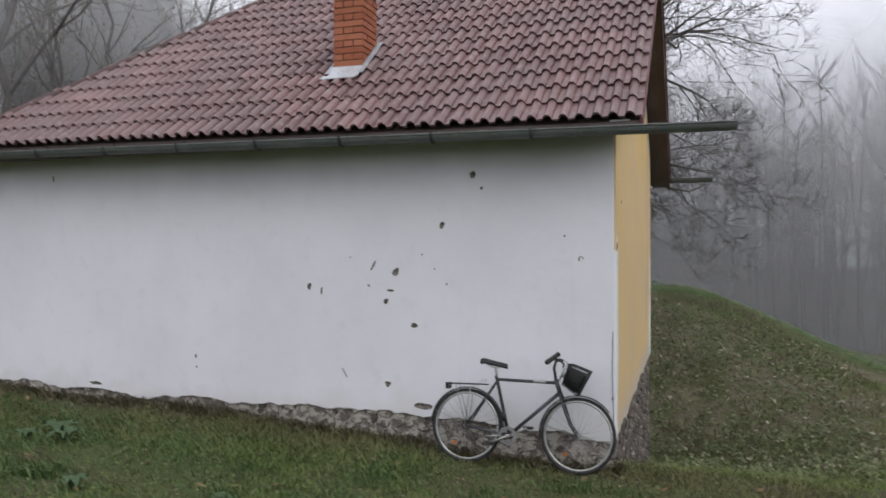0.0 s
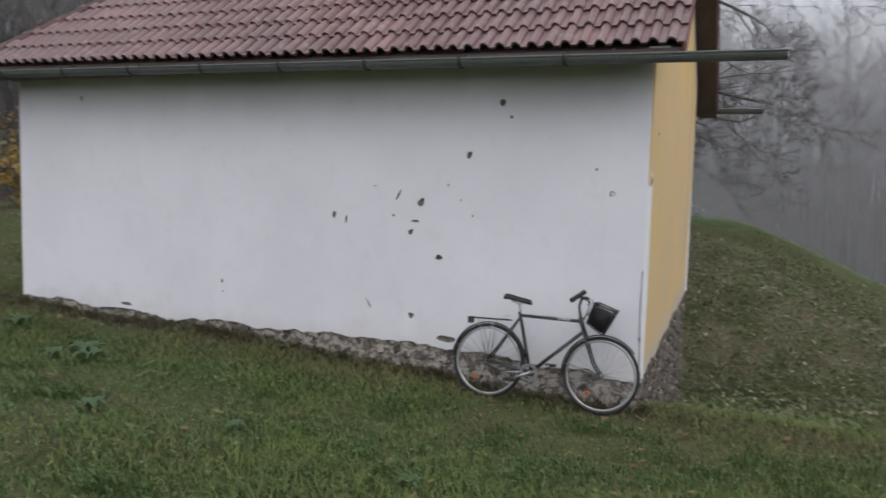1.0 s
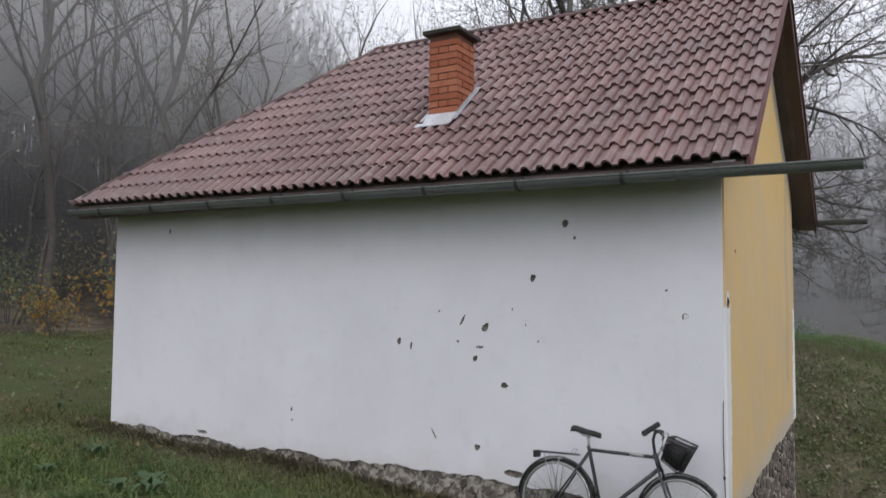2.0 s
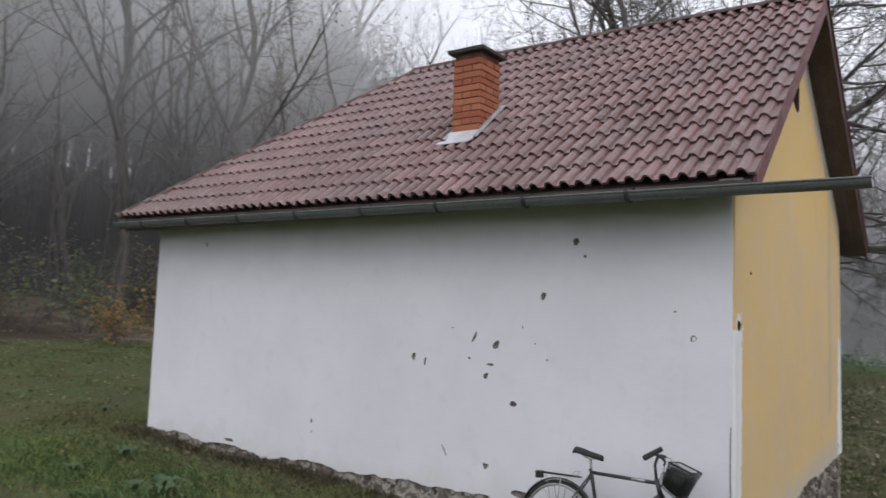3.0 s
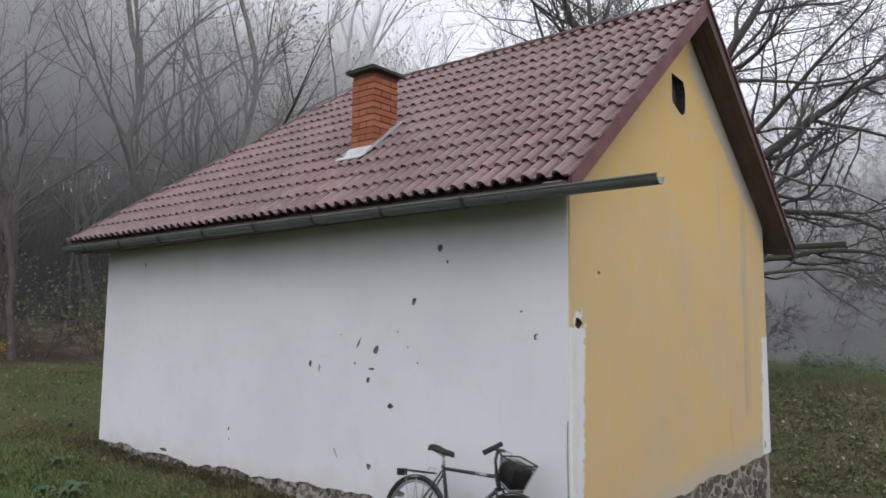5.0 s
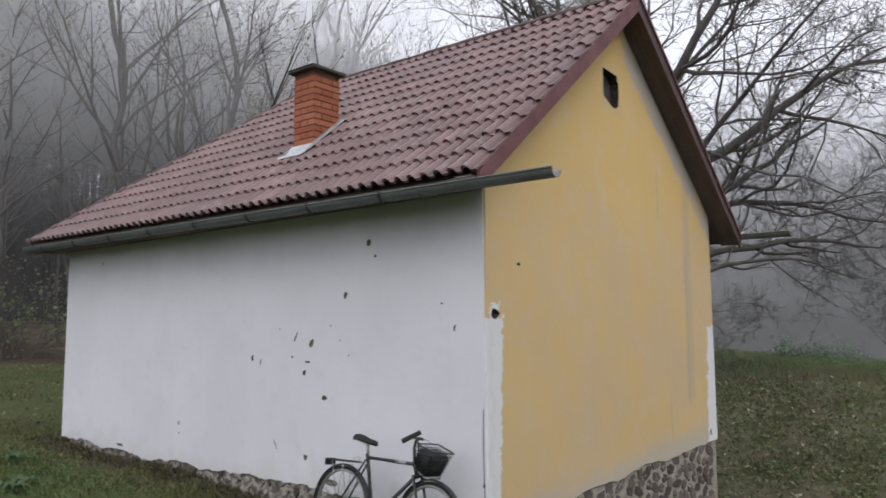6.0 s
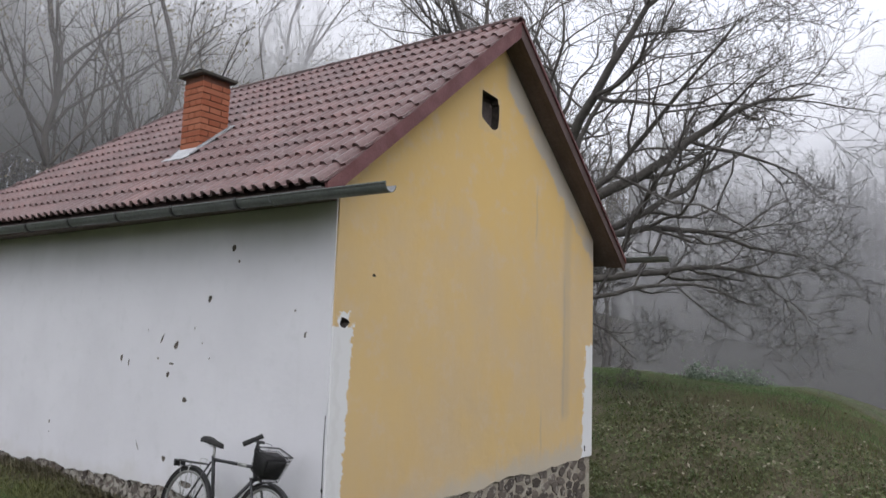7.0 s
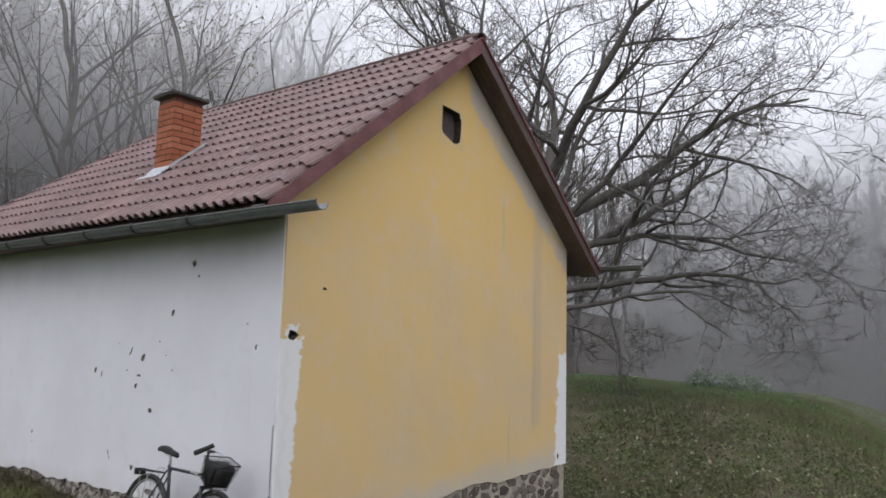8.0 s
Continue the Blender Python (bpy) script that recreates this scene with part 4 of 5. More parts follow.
for x, y, k, s in ((-18.8, 6.4, 0, 0.8), (-17.6, 8.6, 0, 1.3), (-20.5, 3.0, 0, 0.45), (-16.8, 11.5, 0, 1.0), (-21.5, 0.5, 0, 0.4)):
    t = copy_thing(shrubs[k], pose(x, y, gz(x, y), 0, 0, 70 * x) @ Matrix.Scale(s, 4))
    t.scale = (s, s, s)
    tagged(t, group="shrubs of the wood's edge")
for i in range(90):
    u = rw.uniform(0, 1)
    x, y = -22.5 - rw.uniform(0, 16) + 6.0 * u * 1.0, -6 + 26 * u
    s = rw.uniform(0.7, 1.5)
    t = copy_thing(shrubs[rw.choice((1, 1, 2))], pose(x, y, gz(x, y), 0, 0, rw.uniform(0, 360)) @ Matrix.Scale(s, 4))
    t.scale = (s, s, s)
    tagged(t, group="shrubs of the wood's edge")
for i in range(30):
    x, y = rw.uniform(10, 36), rw.uniform(32, 40)
    s = rw.uniform(0.9, 2.0)
    t = copy_thing(shrubs[rw.choice((1, 2, 2))], pose(x, y, gz(x, y), 0, 0, rw.uniform(0, 360)) @ Matrix.Scale(s, 4))
    t.scale = (s, s, s)
    tagged(t, group="shrubs of the wood's edge")
for k in shrubs:
    for o in list(k.children_recursive) + [k]:
        bpy.data.objects.remove(o)


# mist that hangs before and in the wood, as thin scattering veils
def veil(radius, share, first=-60, last=210, low=0.10, high=0.36, side=None, foot=0.13, tone=0.90, east=1.0, rise=1.0):
    n = 48
    low, high = low * radius, high * radius
    v, f = [], []
    for i in range(n + 1):
        a = radians(first + (last - first) * i / n)
        x, y = -2 + radius * math.cos(a), 1 + radius * math.sin(a)
        v += [(x, y, -6.0), (x, y, high + 0.5)]
    v = np.array(v)
    i = np.arange(n)[:, None] * 2
    ob = new("mist_veil", raw_mesh("mist_veil", v, np.concatenate([i + [0, 1, 3], i + [0, 3, 2]]), mist_mat("mist", share, low, high, side, foot, tone, east, rise)))
    return tagged(ob, "thin veil of fog in the wood, pale or tinted dark as shade", "fog", kind="stuff")


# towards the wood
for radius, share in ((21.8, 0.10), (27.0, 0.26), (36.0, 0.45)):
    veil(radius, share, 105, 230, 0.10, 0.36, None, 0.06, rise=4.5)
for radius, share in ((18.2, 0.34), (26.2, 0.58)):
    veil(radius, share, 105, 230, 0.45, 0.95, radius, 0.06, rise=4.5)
# dim veil: its dark tone paints the wood's shade into the fog
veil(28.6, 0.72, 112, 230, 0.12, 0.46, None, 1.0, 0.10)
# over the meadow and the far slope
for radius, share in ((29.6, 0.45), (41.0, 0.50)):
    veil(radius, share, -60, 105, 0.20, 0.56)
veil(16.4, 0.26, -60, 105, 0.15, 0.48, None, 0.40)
# grey-toned veils: shade before the far slope put into the fog colour
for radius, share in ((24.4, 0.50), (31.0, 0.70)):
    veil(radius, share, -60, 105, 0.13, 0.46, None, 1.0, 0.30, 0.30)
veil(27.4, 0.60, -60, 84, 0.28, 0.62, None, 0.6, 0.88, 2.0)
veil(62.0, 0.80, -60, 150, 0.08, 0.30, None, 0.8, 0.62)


# ---- grass, leaves and weeds ----
def in_house(x, y):
    return (x > -LENGTH - 0.02) & (x < 0.03) & (y > -0.03) & (y < DEPTH + 0.03)


def scatter(r, areas):
    px, py = [], []
    for x0, x1, y0, y1, count in areas:
        x, y = r.uniform(x0, x1, count), r.uniform(y0, y1, count)
        x, y = x + r.normal(0, 0.3, count), y + r.normal(0, 0.3, count)
        keep = ~in_house(x, y) & (-0.95 * x + 0.3 * y < 22.6)
        px.append(x[keep])
        py.append(y[keep])
    return np.concatenate(px), np.concatenate(py)


r = np.random.default_rng(11)
x, y = scatter(r, [(-9.5, 3.5, -5.6, 0.0, 135000), (-9.0, 0.2, -0.45, 0.0, 9000), (-20, -7.9, -5, 12, 52000), (0.0, 8.0, -3.5, 7.0, 58000), (-3.0, 9.0, 7.0, 12.0, 34000), (-6.0, 9.0, 12.0, 18.5, 42000), (-22, -9.5, -7, -3, 10000), (-9.5, 9.0, -9.5, -5.4, 24000), (3.5, 9.0, -5.4, -3.4, 16000)])
patch = np.sin(1.3 * x + 0.9 * y) + np.sin(2.1 * y - 0.7 * x + 1.0) + 0.6 * np.sin(4.3 * x + 3.1 * y)
keep = r.random(len(x)) < np.clip(0.72 + 0.2 * patch, 0.4, 1.0)
x, y, patch = x[keep], y[keep], patch[keep]
n = len(x)
z = ground_z(x, y) - 0.004
h = (0.026 + 0.050 * r.random(n) ** 1.6) * (1 + 0.35 * np.clip(patch, -1.5, 2.0))
a = r.uniform(0, 2 * np.pi, n)
wide = 0.003 + 0.003 * r.random(n)
bend = h * r.uniform(0.3, 1.7, n)
ca, sa = np.cos(a), np.sin(a)
p = np.stack([x, y, z], 1)
side = np.stack([-sa, ca, 0 * a], 1) * wide[:, None]
mid = p + np.stack([ca * bend * 0.3, sa * bend * 0.3, h * 0.6], 1)
tip = p + np.stack([ca * bend, sa * bend, h * 0.95], 1)
gv = np.stack([p - side, p + side, mid + side * 0.8, mid - side * 0.8, tip], 1).reshape(-1, 3)
i = np.arange(n)[:, None] * 5
grass = new("grass", raw_mesh("grass", gv, np.concatenate([i + [0, 1, 2], i + [0, 2, 3], i + [3, 2, 4]]), GRASS))
tagged(grass, "short damp green grass, patchy and uneven", "grass", kind="stuff")


def flat_leaves(name, label, areas, seed, size, material, lift, tilt_a, category):
    r = np.random.default_rng(seed)
    x, y = scatter(r, areas)
    n = len(x)
    c = np.stack([x, y, ground_z(x, y) + lift * r.random(n) + 0.012], 1)
    a = r.uniform(0, 2 * np.pi, n)
    t = r.uniform(-tilt_a, tilt_a, n)
    s = size * (0.5 + r.random(n))[:, None]
    u = np.stack([np.cos(a) * np.cos(t), np.sin(a) * np.cos(t), np.sin(t)], 1)
    w = np.stack([-np.sin(a), np.cos(a), r.uniform(-0.4, 0.4, n)], 1)
    v = np.stack([c - u * s * 0.5, c + w * s * 0.28, c + u * s * 0.5, c - w * s * 0.28, c + np.array([0, 0, 0.006])], 1).reshape(-1, 3)
    i = np.arange(n)[:, None] * 5
    ob = new(name, raw_mesh(name, v, np.concatenate([i + [0, 1, 4], i + [1, 2, 4], i + [2, 3, 4], i + [3, 0, 4]]), material))
    return tagged(ob, label, category, kind="stuff")


flat_leaves("fallen_leaves", "scattered brown and yellow fallen leaves", [(-9, 6, -6, 0, 420), (-20, -8, -5, 12, 800), (0, 9, -2, 17, 420)], 3, 0.075, LITTER, 0.04, 0.5, "leaves")
flat_leaves("ground_ivy", "low dark weeds and ivy covering the bank", [(-2.5, 3.4, 5.6, 12.4, 10500), (0.1, 3.2, 0.8, 6.0, 900), (-20, -8, -1, 10, 1500)], 4, 0.075, GREEN_LEAF, 0.16, 0.9, "weeds")
flat_leaves("dead_leaves", "pale dead leaves caught in the weeds of the bank", [(-2.5, 4.0, 5.6, 12.6, 900), (0.3, 3.0, 2.0, 5.6, 40)], 14, 0.085, leaf_mat("pale_dead_leaves", (0.26, 0.235, 0.165), (0.42, 0.39, 0.29), 0.2), 0.2, 0.9, "leaves")
flat_leaves("moss_leaves", "small clover and moss leaves in the turf", [(-9, 5, -5.6, -0.1, 9000)], 6, 0.03, GREEN_LEAF, 0.05, 0.6, "clover")


def weed(seed, size):
    """A rosette of broad arching leaves."""
    r = random.Random(seed)
    ob = thing("weed", "clump of broad dark green weed leaves in the grass", "weed", "weeds in the lawn", at=(0, 0, -60))
    for k in range(9):
        bm = bmesh.new()
        a, ln, wd = k * 2.4 + r.random(), size * r.uniform(0.6, 1.0), size * r.uniform(0.2, 0.3)
        rows = []
        for j in range(6):
            t = j / 5
            rr, zz = ln * t * 0.85, size * 0.5 * math.sin(2.4 * t) * r.uniform(0.85, 1.1)
            w = wd * math.sin(math.pi * min(1, 0.08 + t * 0.92)) ** 0.8 + 0.004
            c = Vector((math.cos(a) * rr, math.sin(a) * rr, zz))
            s = Vector((-math.sin(a), math.cos(a), 0)) * w / 2
            rows.append([bm.verts.new(c - s + Vector((0, 0, 0.15 * w))), bm.verts.new(c), bm.verts.new(c + s + Vector((0, 0, 0.15 * w)))])
        for p, q in zip(rows, rows[1:]):
            bm.faces.new((p[0], p[1], q[1], q[0]))
            bm.faces.new((p[1], p[2], q[2], q[1]))
        part("leaf", bm, WEED_LEAF, ob, smooth=True)
    return ob


WEED_LEAF = leaf_mat("weed_leaves", (0.070, 0.118, 0.055), (0.115, 0.165, 0.080), 0.2)
weeds = [weed(1, 0.26), weed(2, 0.2)]
rg = random.Random(9)
for x, y, k, s in ((-5.0, -1.7, 0, 1.1), (-4.75, -1.9, 1, 1.2), (-5.15, -1.95, 1, 1.0), (-4.9, -3.6, 0, 1.25), (-4.4, -3.75, 1, 1.1), (-6.5, -1.2, 1, 1.1), (-6.2, -2.0, 1, 0.9), (-7.9, -1.1, 1, 0.6),
                   (-3.6, -3.0, 1, 0.9), (-9.6, 0.4, 1, 0.7), (-2.6, -2.6, 1, 0.7), (2.4, -1.6, 1, 0.9), (2.9, -1.9, 0, 0.8), (3.5, -1.4, 1, 0.9), (-1.0, -3.0, 1, 0.7)):
    t = copy_thing(weeds[k], pose(x, y, gz(x, y) - 0.01, 0, 0, rg.uniform(0, 360)) @ Matrix.Scale(s, 4))
    t.scale = (s, s, s)
for k in weeds:
    for o in list(k.children_recursive) + [k]:
        bpy.data.objects.remove(o)


# dead tufts and dry stalks
def tufts(name, label, x, y, seed, low, high, colour_a, colour_b, glow=0.1):
    r = np.random.default_rng(seed)
    n = len(x)
    z, h, a = ground_z(x, y) - 0.005, low + (high - low) * r.random(n) ** 2, r.uniform(0, 2 * np.pi, n)
    p = np.stack([x, y, z], 1)
    side = np.stack([-np.sin(a), np.cos(a), 0 * a], 1) * (0.003 + 0.003 * r.random(n))[:, None]
    lean = np.stack([np.cos(a), -np.abs(np.sin(a)), 0 * a], 1) * (h * r.uniform(0.2, 1.4, n))[:, None]
    up = np.array([0, 0, 1.0])
    mid = p + lean * 0.35 + up * h[:, None] * 0.65
    tip = p + lean + up * h[:, None] * 0.8
    dv = np.stack([p - side, p + side, mid + side, mid - side, tip], 1).reshape(-1, 3)
    i = np.arange(n)[:, None] * 5
    ob = new(name, raw_mesh(name, dv, np.concatenate([i + [0, 1, 2], i + [0, 2, 3], i + [3, 2, 4]]), leaf_mat(name + "_blades", colour_a, colour_b, glow)))
    return tagged(ob, label, "grass", kind="stuff")


r = np.random.default_rng(44)
x = np.concatenate([r.uniform(-8.2, 0.1, 9500), r.uniform(0.02, 0.35, 500), r.uniform(-8.4, -7.9, 350)])
y = np.concatenate([-0.02 - np.abs(r.normal(0, 0.17, 9500)), r.uniform(0.0, 5.4, 500), r.uniform(-0.3, 2.0, 350)])
keep = r.random(len(x)) < 0.35 + 0.65 * (np.sin(5.1 * x + 2.0 * y) + np.sin(11.3 * x) > -0.3)
tufts("dry_grass", "dark dry tufts along the foot of the wall", x[keep], y[keep], 45, 0.04, 0.17, (0.090, 0.080, 0.048), (0.180, 0.155, 0.092))
x, y = r.uniform(-4.0, 4.2, 16000), r.uniform(4.0, 14.5, 16000)
keep = (np.sin(1.7 * x + 0.8 * y) + np.sin(2.9 * y - 1.3 * x) + r.normal(0, 0.5, len(x)) > 0.0) & ~in_house(x, y)
tufts("dry_grass", "brown dead stalks on the bank", x[keep], y[keep], 46, 0.06, 0.30, (0.17, 0.142, 0.095), (0.31, 0.265, 0.18))


# taller lush tufts on the lawn, in loose clumps
cx, cy = r.uniform(-7.5, 6.5, 260), r.uniform(-4.8, -0.9, 260)
pick = r.integers(0, 260, 26000)
size = r.uniform(0.06, 0.30, 260)[pick]
x, y = cx[pick] + r.normal(0, 1, 26000) * size, cy[pick] + r.normal(0, 1, 26000) * size * 0.8
keep = y < -0.25
tufts("lush_grass", "taller lush green tufts in the lawn", x[keep], y[keep], 47, 0.05, 0.15, (0.075, 0.135, 0.045), (0.175, 0.245, 0.095), 0.25)


# ---- the bicycle ----
BIKE_PAINT = two_tone("dark_grey_frame_paint", (0.045, 0.045, 0.05), (0.07, 0.07, 0.075), 8.0, 60.0, 0.4, 0.001, 0.2, 0.5)
ALLOY = two_tone("dull_alloy", (0.48, 0.48, 0.47), (0.36, 0.36, 0.35), 12.0, 70.0, 0.38, 0.001, 0.75, 0.5)
RUBBER = two_tone("black_rubber", (0.022, 0.022, 0.023), (0.035, 0.034, 0.033), 15.0, 80.0, 0.75, 0.002)
PLASTIC = two_tone("black_plastic", (0.02, 0.02, 0.021), (0.032, 0.032, 0.033), 15.0, 80.0, 0.5, 0.001)
GUARD = two_tone("grey_mudguard", (0.16, 0.16, 0.165), (0.10, 0.10, 0.105), 10.0, 60.0, 0.4, 0.001, 0.3, 0.5)
AMBER = two_tone("amber_reflector", (0.42, 0.13, 0.02), (0.34, 0.10, 0.02), 20.0, 90.0, 0.3, 0.001)
RED = two_tone("red_reflector", (0.35, 0.02, 0.02), (0.25, 0.015, 0.015), 20.0, 90.0, 0.3, 0.001)

bike = thing("bicycle", "dark grey touring bicycle leaning on the white wall", "bicycle")


def bk(u, v, w=0.0):
    """Bicycle space to world: u along it, v up in its leaning plane, w sideways towards the wall."""
    return Vector((u, -0.462 + 0.14 * v + w, v - 0.14 * w))


def bk_tube(name, pts, rad, mat_, parent=None, label="", sides=8, closed=False):
    return part(name, tube([bk(*p) for p in pts], rad, sides, closed), mat_, parent or bike, label, True)


def bk_ring(cu, cv, rad, w=0.0, n=40, a0=0.0, a1=2 * math.pi):
    full = abs(a1 - a0) > 6.28
    return [(cu + rad * math.cos(a0 + (a1 - a0) * k / (n if full else n - 1)), cv + rad * math.sin(a0 + (a1 - a0) * k / (n if full else n - 1)), w) for k in range(n)]


REAR, FRONT, R_TYRE = (-1.358, 0.350), (-0.295, 0.326), 0.330
BB, CLUSTER, HEAD_T, HEAD_B = (-0.946, 0.284), (-1.075, 0.795), (-0.500, 0.790), (-0.470, 0.705)
for hub, back in ((REAR, True), (FRONT, False)):
    wheel = bk_tube("wheel", [(hub[0], hub[1], -0.045), (hub[0], hub[1], 0.045)], 0.018, ALLOY, label="spoked wheel with bright alloy rim")
    bk_tube("tyre", bk_ring(*hub, R_TYRE), 0.0165, RUBBER, wheel, "black tyre", 8, True)
    rim = bmesh.new()
    rings = [[bk(*p) for p in bk_ring(*hub, rr, w)] for rr, w in ((0.317, -0.011), (0.317, 0.011), (0.296, 0.007), (0.296, -0.007))]
    vs = [[rim.verts.new(p) for p in ring] for ring in rings]
    for a in range(4):
        for k in range(40):
            rim.faces.new((vs[a][k], vs[a][(k + 1) % 40], vs[(a + 1) % 4][(k + 1) % 40], vs[(a + 1) % 4][k]))
    part("rim", rim, ALLOY, wheel, "bright alloy rim", True)
    for k in range(24):
        a, b = 2 * math.pi * k / 24, 2 * math.pi * (k + (1.6 if k % 2 else -1.6)) / 24
        s = -0.03 if (k // 2) % 2 else 0.03
        bk_tube("spoke", [(hub[0] + 0.018 * math.cos(b), hub[1] + 0.018 * math.sin(b), s), (hub[0] + 0.298 * math.cos(a), hub[1] + 0.298 * math.sin(a), 0)], 0.0016, ALLOY, wheel, sides=3)
    a = radians(236 if not back else 235)
    bm = bmesh.new()
    c = [bk(hub[0] + rr * math.cos(a + d), hub[1] + rr * math.sin(a + d), -0.012) for rr, d in ((0.185, -0.09), (0.185, 0.09), (0.222, 0.08), (0.222, -0.08))]
    add_prism(bm, c, (0, 0.02, 0))
    part("spoke_reflector", bm, AMBER, wheel, "amber spoke reflector")
    # mudguard: a curved strip over the tyre
    lo, hi = (radians(-5), radians(178)) if back else (radians(38), radians(187))
    bm = bmesh.new()
    rows = []
    for k in range(22):
        t = lo + (hi - lo) * k / 21
        rows.append([bm.verts.new(bk(hub[0] + rr * math.cos(t), hub[1] + rr * math.sin(t), w)) for w, rr in ((-0.026, 0.352), (-0.014, 0.364), (0.014, 0.364), (0.026, 0.352))])
    for p, q in zip(rows, rows[1:]):
        for j in range(3):
            bm.faces.new((p[j], p[j + 1], q[j + 1], q[j]))
    bmesh.ops.solidify(bm, geom=bm.faces[:], thickness=0.003)
    part("mudguard", bm, GUARD, bike, "grey mudguard", True)
    for w in (-0.045, 0.045):
        bk_tube("mudguard_stay", [(hub[0], hub[1], w), (hub[0] + 0.355 * math.cos(hi - 0.35), hub[1] + 0.355 * math.sin(hi - 0.35), w * 0.6)], 0.0025, ALLOY, sides=4)
frame_ob = bk_tube("frame", [(*BB, 0), (*CLUSTER, 0), (CLUSTER[0] - 0.012, CLUSTER[1] + 0.03, 0)], 0.0165, BIKE_PAINT, label="dark grey steel frame")
bk_tube("top_tube", [(*CLUSTER, 0), (*HEAD_T, 0)], 0.0155, BIKE_PAINT, frame_ob)
bk_tube("top_tube_band", [(-0.72, 0.7925, -0.002), (-0.60, 0.791, -0.002)], 0.0165, ALLOY, frame_ob, "pale band on the top tube")
bk_tube("down_tube", [(*BB, 0), (*HEAD_B, 0)], 0.0175, BIKE_PAINT, frame_ob)
bk_tube("head_tube", [(HEAD_B[0] + 0.008, HEAD_B[1] - 0.025, 0), (HEAD_T[0] - 0.012, HEAD_T[1] + 0.03, 0)], 0.021, BIKE_PAINT, frame_ob)
for w in (-0.055, 0.055):
    bk_tube("chain_stay", [(BB[0], BB[1], w * 0.5), (*REAR, w)], 0.009, BIKE_PAINT, frame_ob)
    bk_tube("seat_stay", [(CLUSTER[0], CLUSTER[1] - 0.02, w * 0.4), (*REAR, w)], 0.0085, BIKE_PAINT, frame_ob)
fork = bk_tube("fork", [(HEAD_B[0], HEAD_B[1] - 0.01, -0.05), (HEAD_B[0], HEAD_B[1] - 0.01, 0.05)], 0.013, BIKE_PAINT, label="dark fork")
for w in (-0.055, 0.055):
    bk_tube("blade", [(HEAD_B[0], HEAD_B[1], w), (-0.405, 0.52, w), (-0.36, 0.41, w), (*FRONT, w)], [0.012, 0.011, 0.009, 0.008], BIKE_PAINT, fork)
bk_tube("seat_post", [(CLUSTER[0], CLUSTER[1], 0), (-1.092, 0.91, 0)], 0.013, ALLOY, label="bright seat post")
# saddle: a rounded wedge, wide at the back
bm = bmesh.new()
rows = []
for t, half, up in ((0.0, 0.045, 0.965), (0.08, 0.072, 0.978), (0.3, 0.066, 0.968), (0.55, 0.034, 0.952), (0.8, 0.024, 0.942), (1.0, 0.012, 0.930)):
    u = -1.238 + 0.262 * t
    rows.append([bm.verts.new(bk(u, up + dz, w)) for w, dz in ((-half, -0.035), (-half, -0.012), (-half * 0.6, 0.008), (0, 0.012), (half * 0.6, 0.008), (half, -0.012), (half, -0.035), (0, -0.03))])
for p, q in zip(rows, rows[1:]):
    for j in range(8):
        bm.faces.new((p[j], p[(j + 1) % 8], q[(j + 1) % 8], q[j]))
bm.faces.new(rows[0][::-1])
bm.faces.new(rows[-1])
saddle = part("saddle", bm, RUBBER, bike, "black padded saddle", True)
for w in (-0.02, 0.02):
    bk_tube("saddle_rail", [(-1.18, 0.935, w), (-1.12, 0.905, w), (-1.05, 0.905, w), (-1.0, 0.925, w * 0.5)], 0.004, ALLOY, saddle, sides=5)
# stem and handlebar
bk_tube("stem", [(HEAD_T[0] - 0.01, HEAD_T[1] + 0.02, 0), (-0.530, 0.925, 0), (-0.515, 0.985, 0), (-0.472, 1.005, 0)], 0.013, BIKE_PAINT, label="dark quill stem")
# the bar stands turned, with one grip towards the lawn
bar = bk_tube("handlebar", [(-0.540, 1.012, -0.04), (-0.510, 1.005, -0.01), (-0.472, 1.005, 0), (-0.450, 0.998, 0.02)], 0.0115, BIKE_PAINT, label="turned handlebar with thick black grips")
bk_tube("grip", [(-0.588, 0.968, -0.10), (-0.578, 0.977, -0.09), (-0.508, 1.045, 0.01), (-0.494, 1.058, 0.026)], [0.021, 0.024, 0.021, 0.023], RUBBER, bar, "thick black grip")
bk_tube("brake_lever", [(-0.505, 1.008, -0.02), (-0.455, 0.985, -0.05), (-0.425, 0.960, -0.06), (-0.440, 0.935, -0.05)], 0.009, PLASTIC, bar, sides=6)
for s in (-1, 1):
    bk_tube("brake_cable", [(-0.470, 1.000, 0.05 * s), (-0.42, 0.985, 0.08 * s), (-0.44, 0.90, 0.04 * s), (-0.49, 0.80, 0.02 * s)], 0.0035, PLASTIC, sides=4)
bk_tube("headlamp", [(-0.455, 0.865, 0), (-0.40, 0.855, 0)], [0.022, 0.034], ALLOY, label="small round front lamp")
bk_tube("pump", [(-0.985, 0.42, -0.03), (-1.0, 0.50, -0.03)], 0.018, PLASTIC, label="small black holder on the seat tube")
# basket of wire
basket = thing("basket", "", "")
basket.parent = bike
basket["label"] = "black wire basket hung before the handlebar"
LOW = [(-0.438, 0.780, -0.10), (-0.300, 0.690, -0.10), (-0.300, 0.690, 0.10), (-0.438, 0.780, 0.10)]
TOP = [(-0.372, 0.968, -0.14), (-0.192, 0.906, -0.14), (-0.192, 0.906, 0.13), (-0.372, 0.968, 0.13)]


def mixp(p, q, t):
    return tuple(a + (b - a) * t for a, b in zip(p, q))


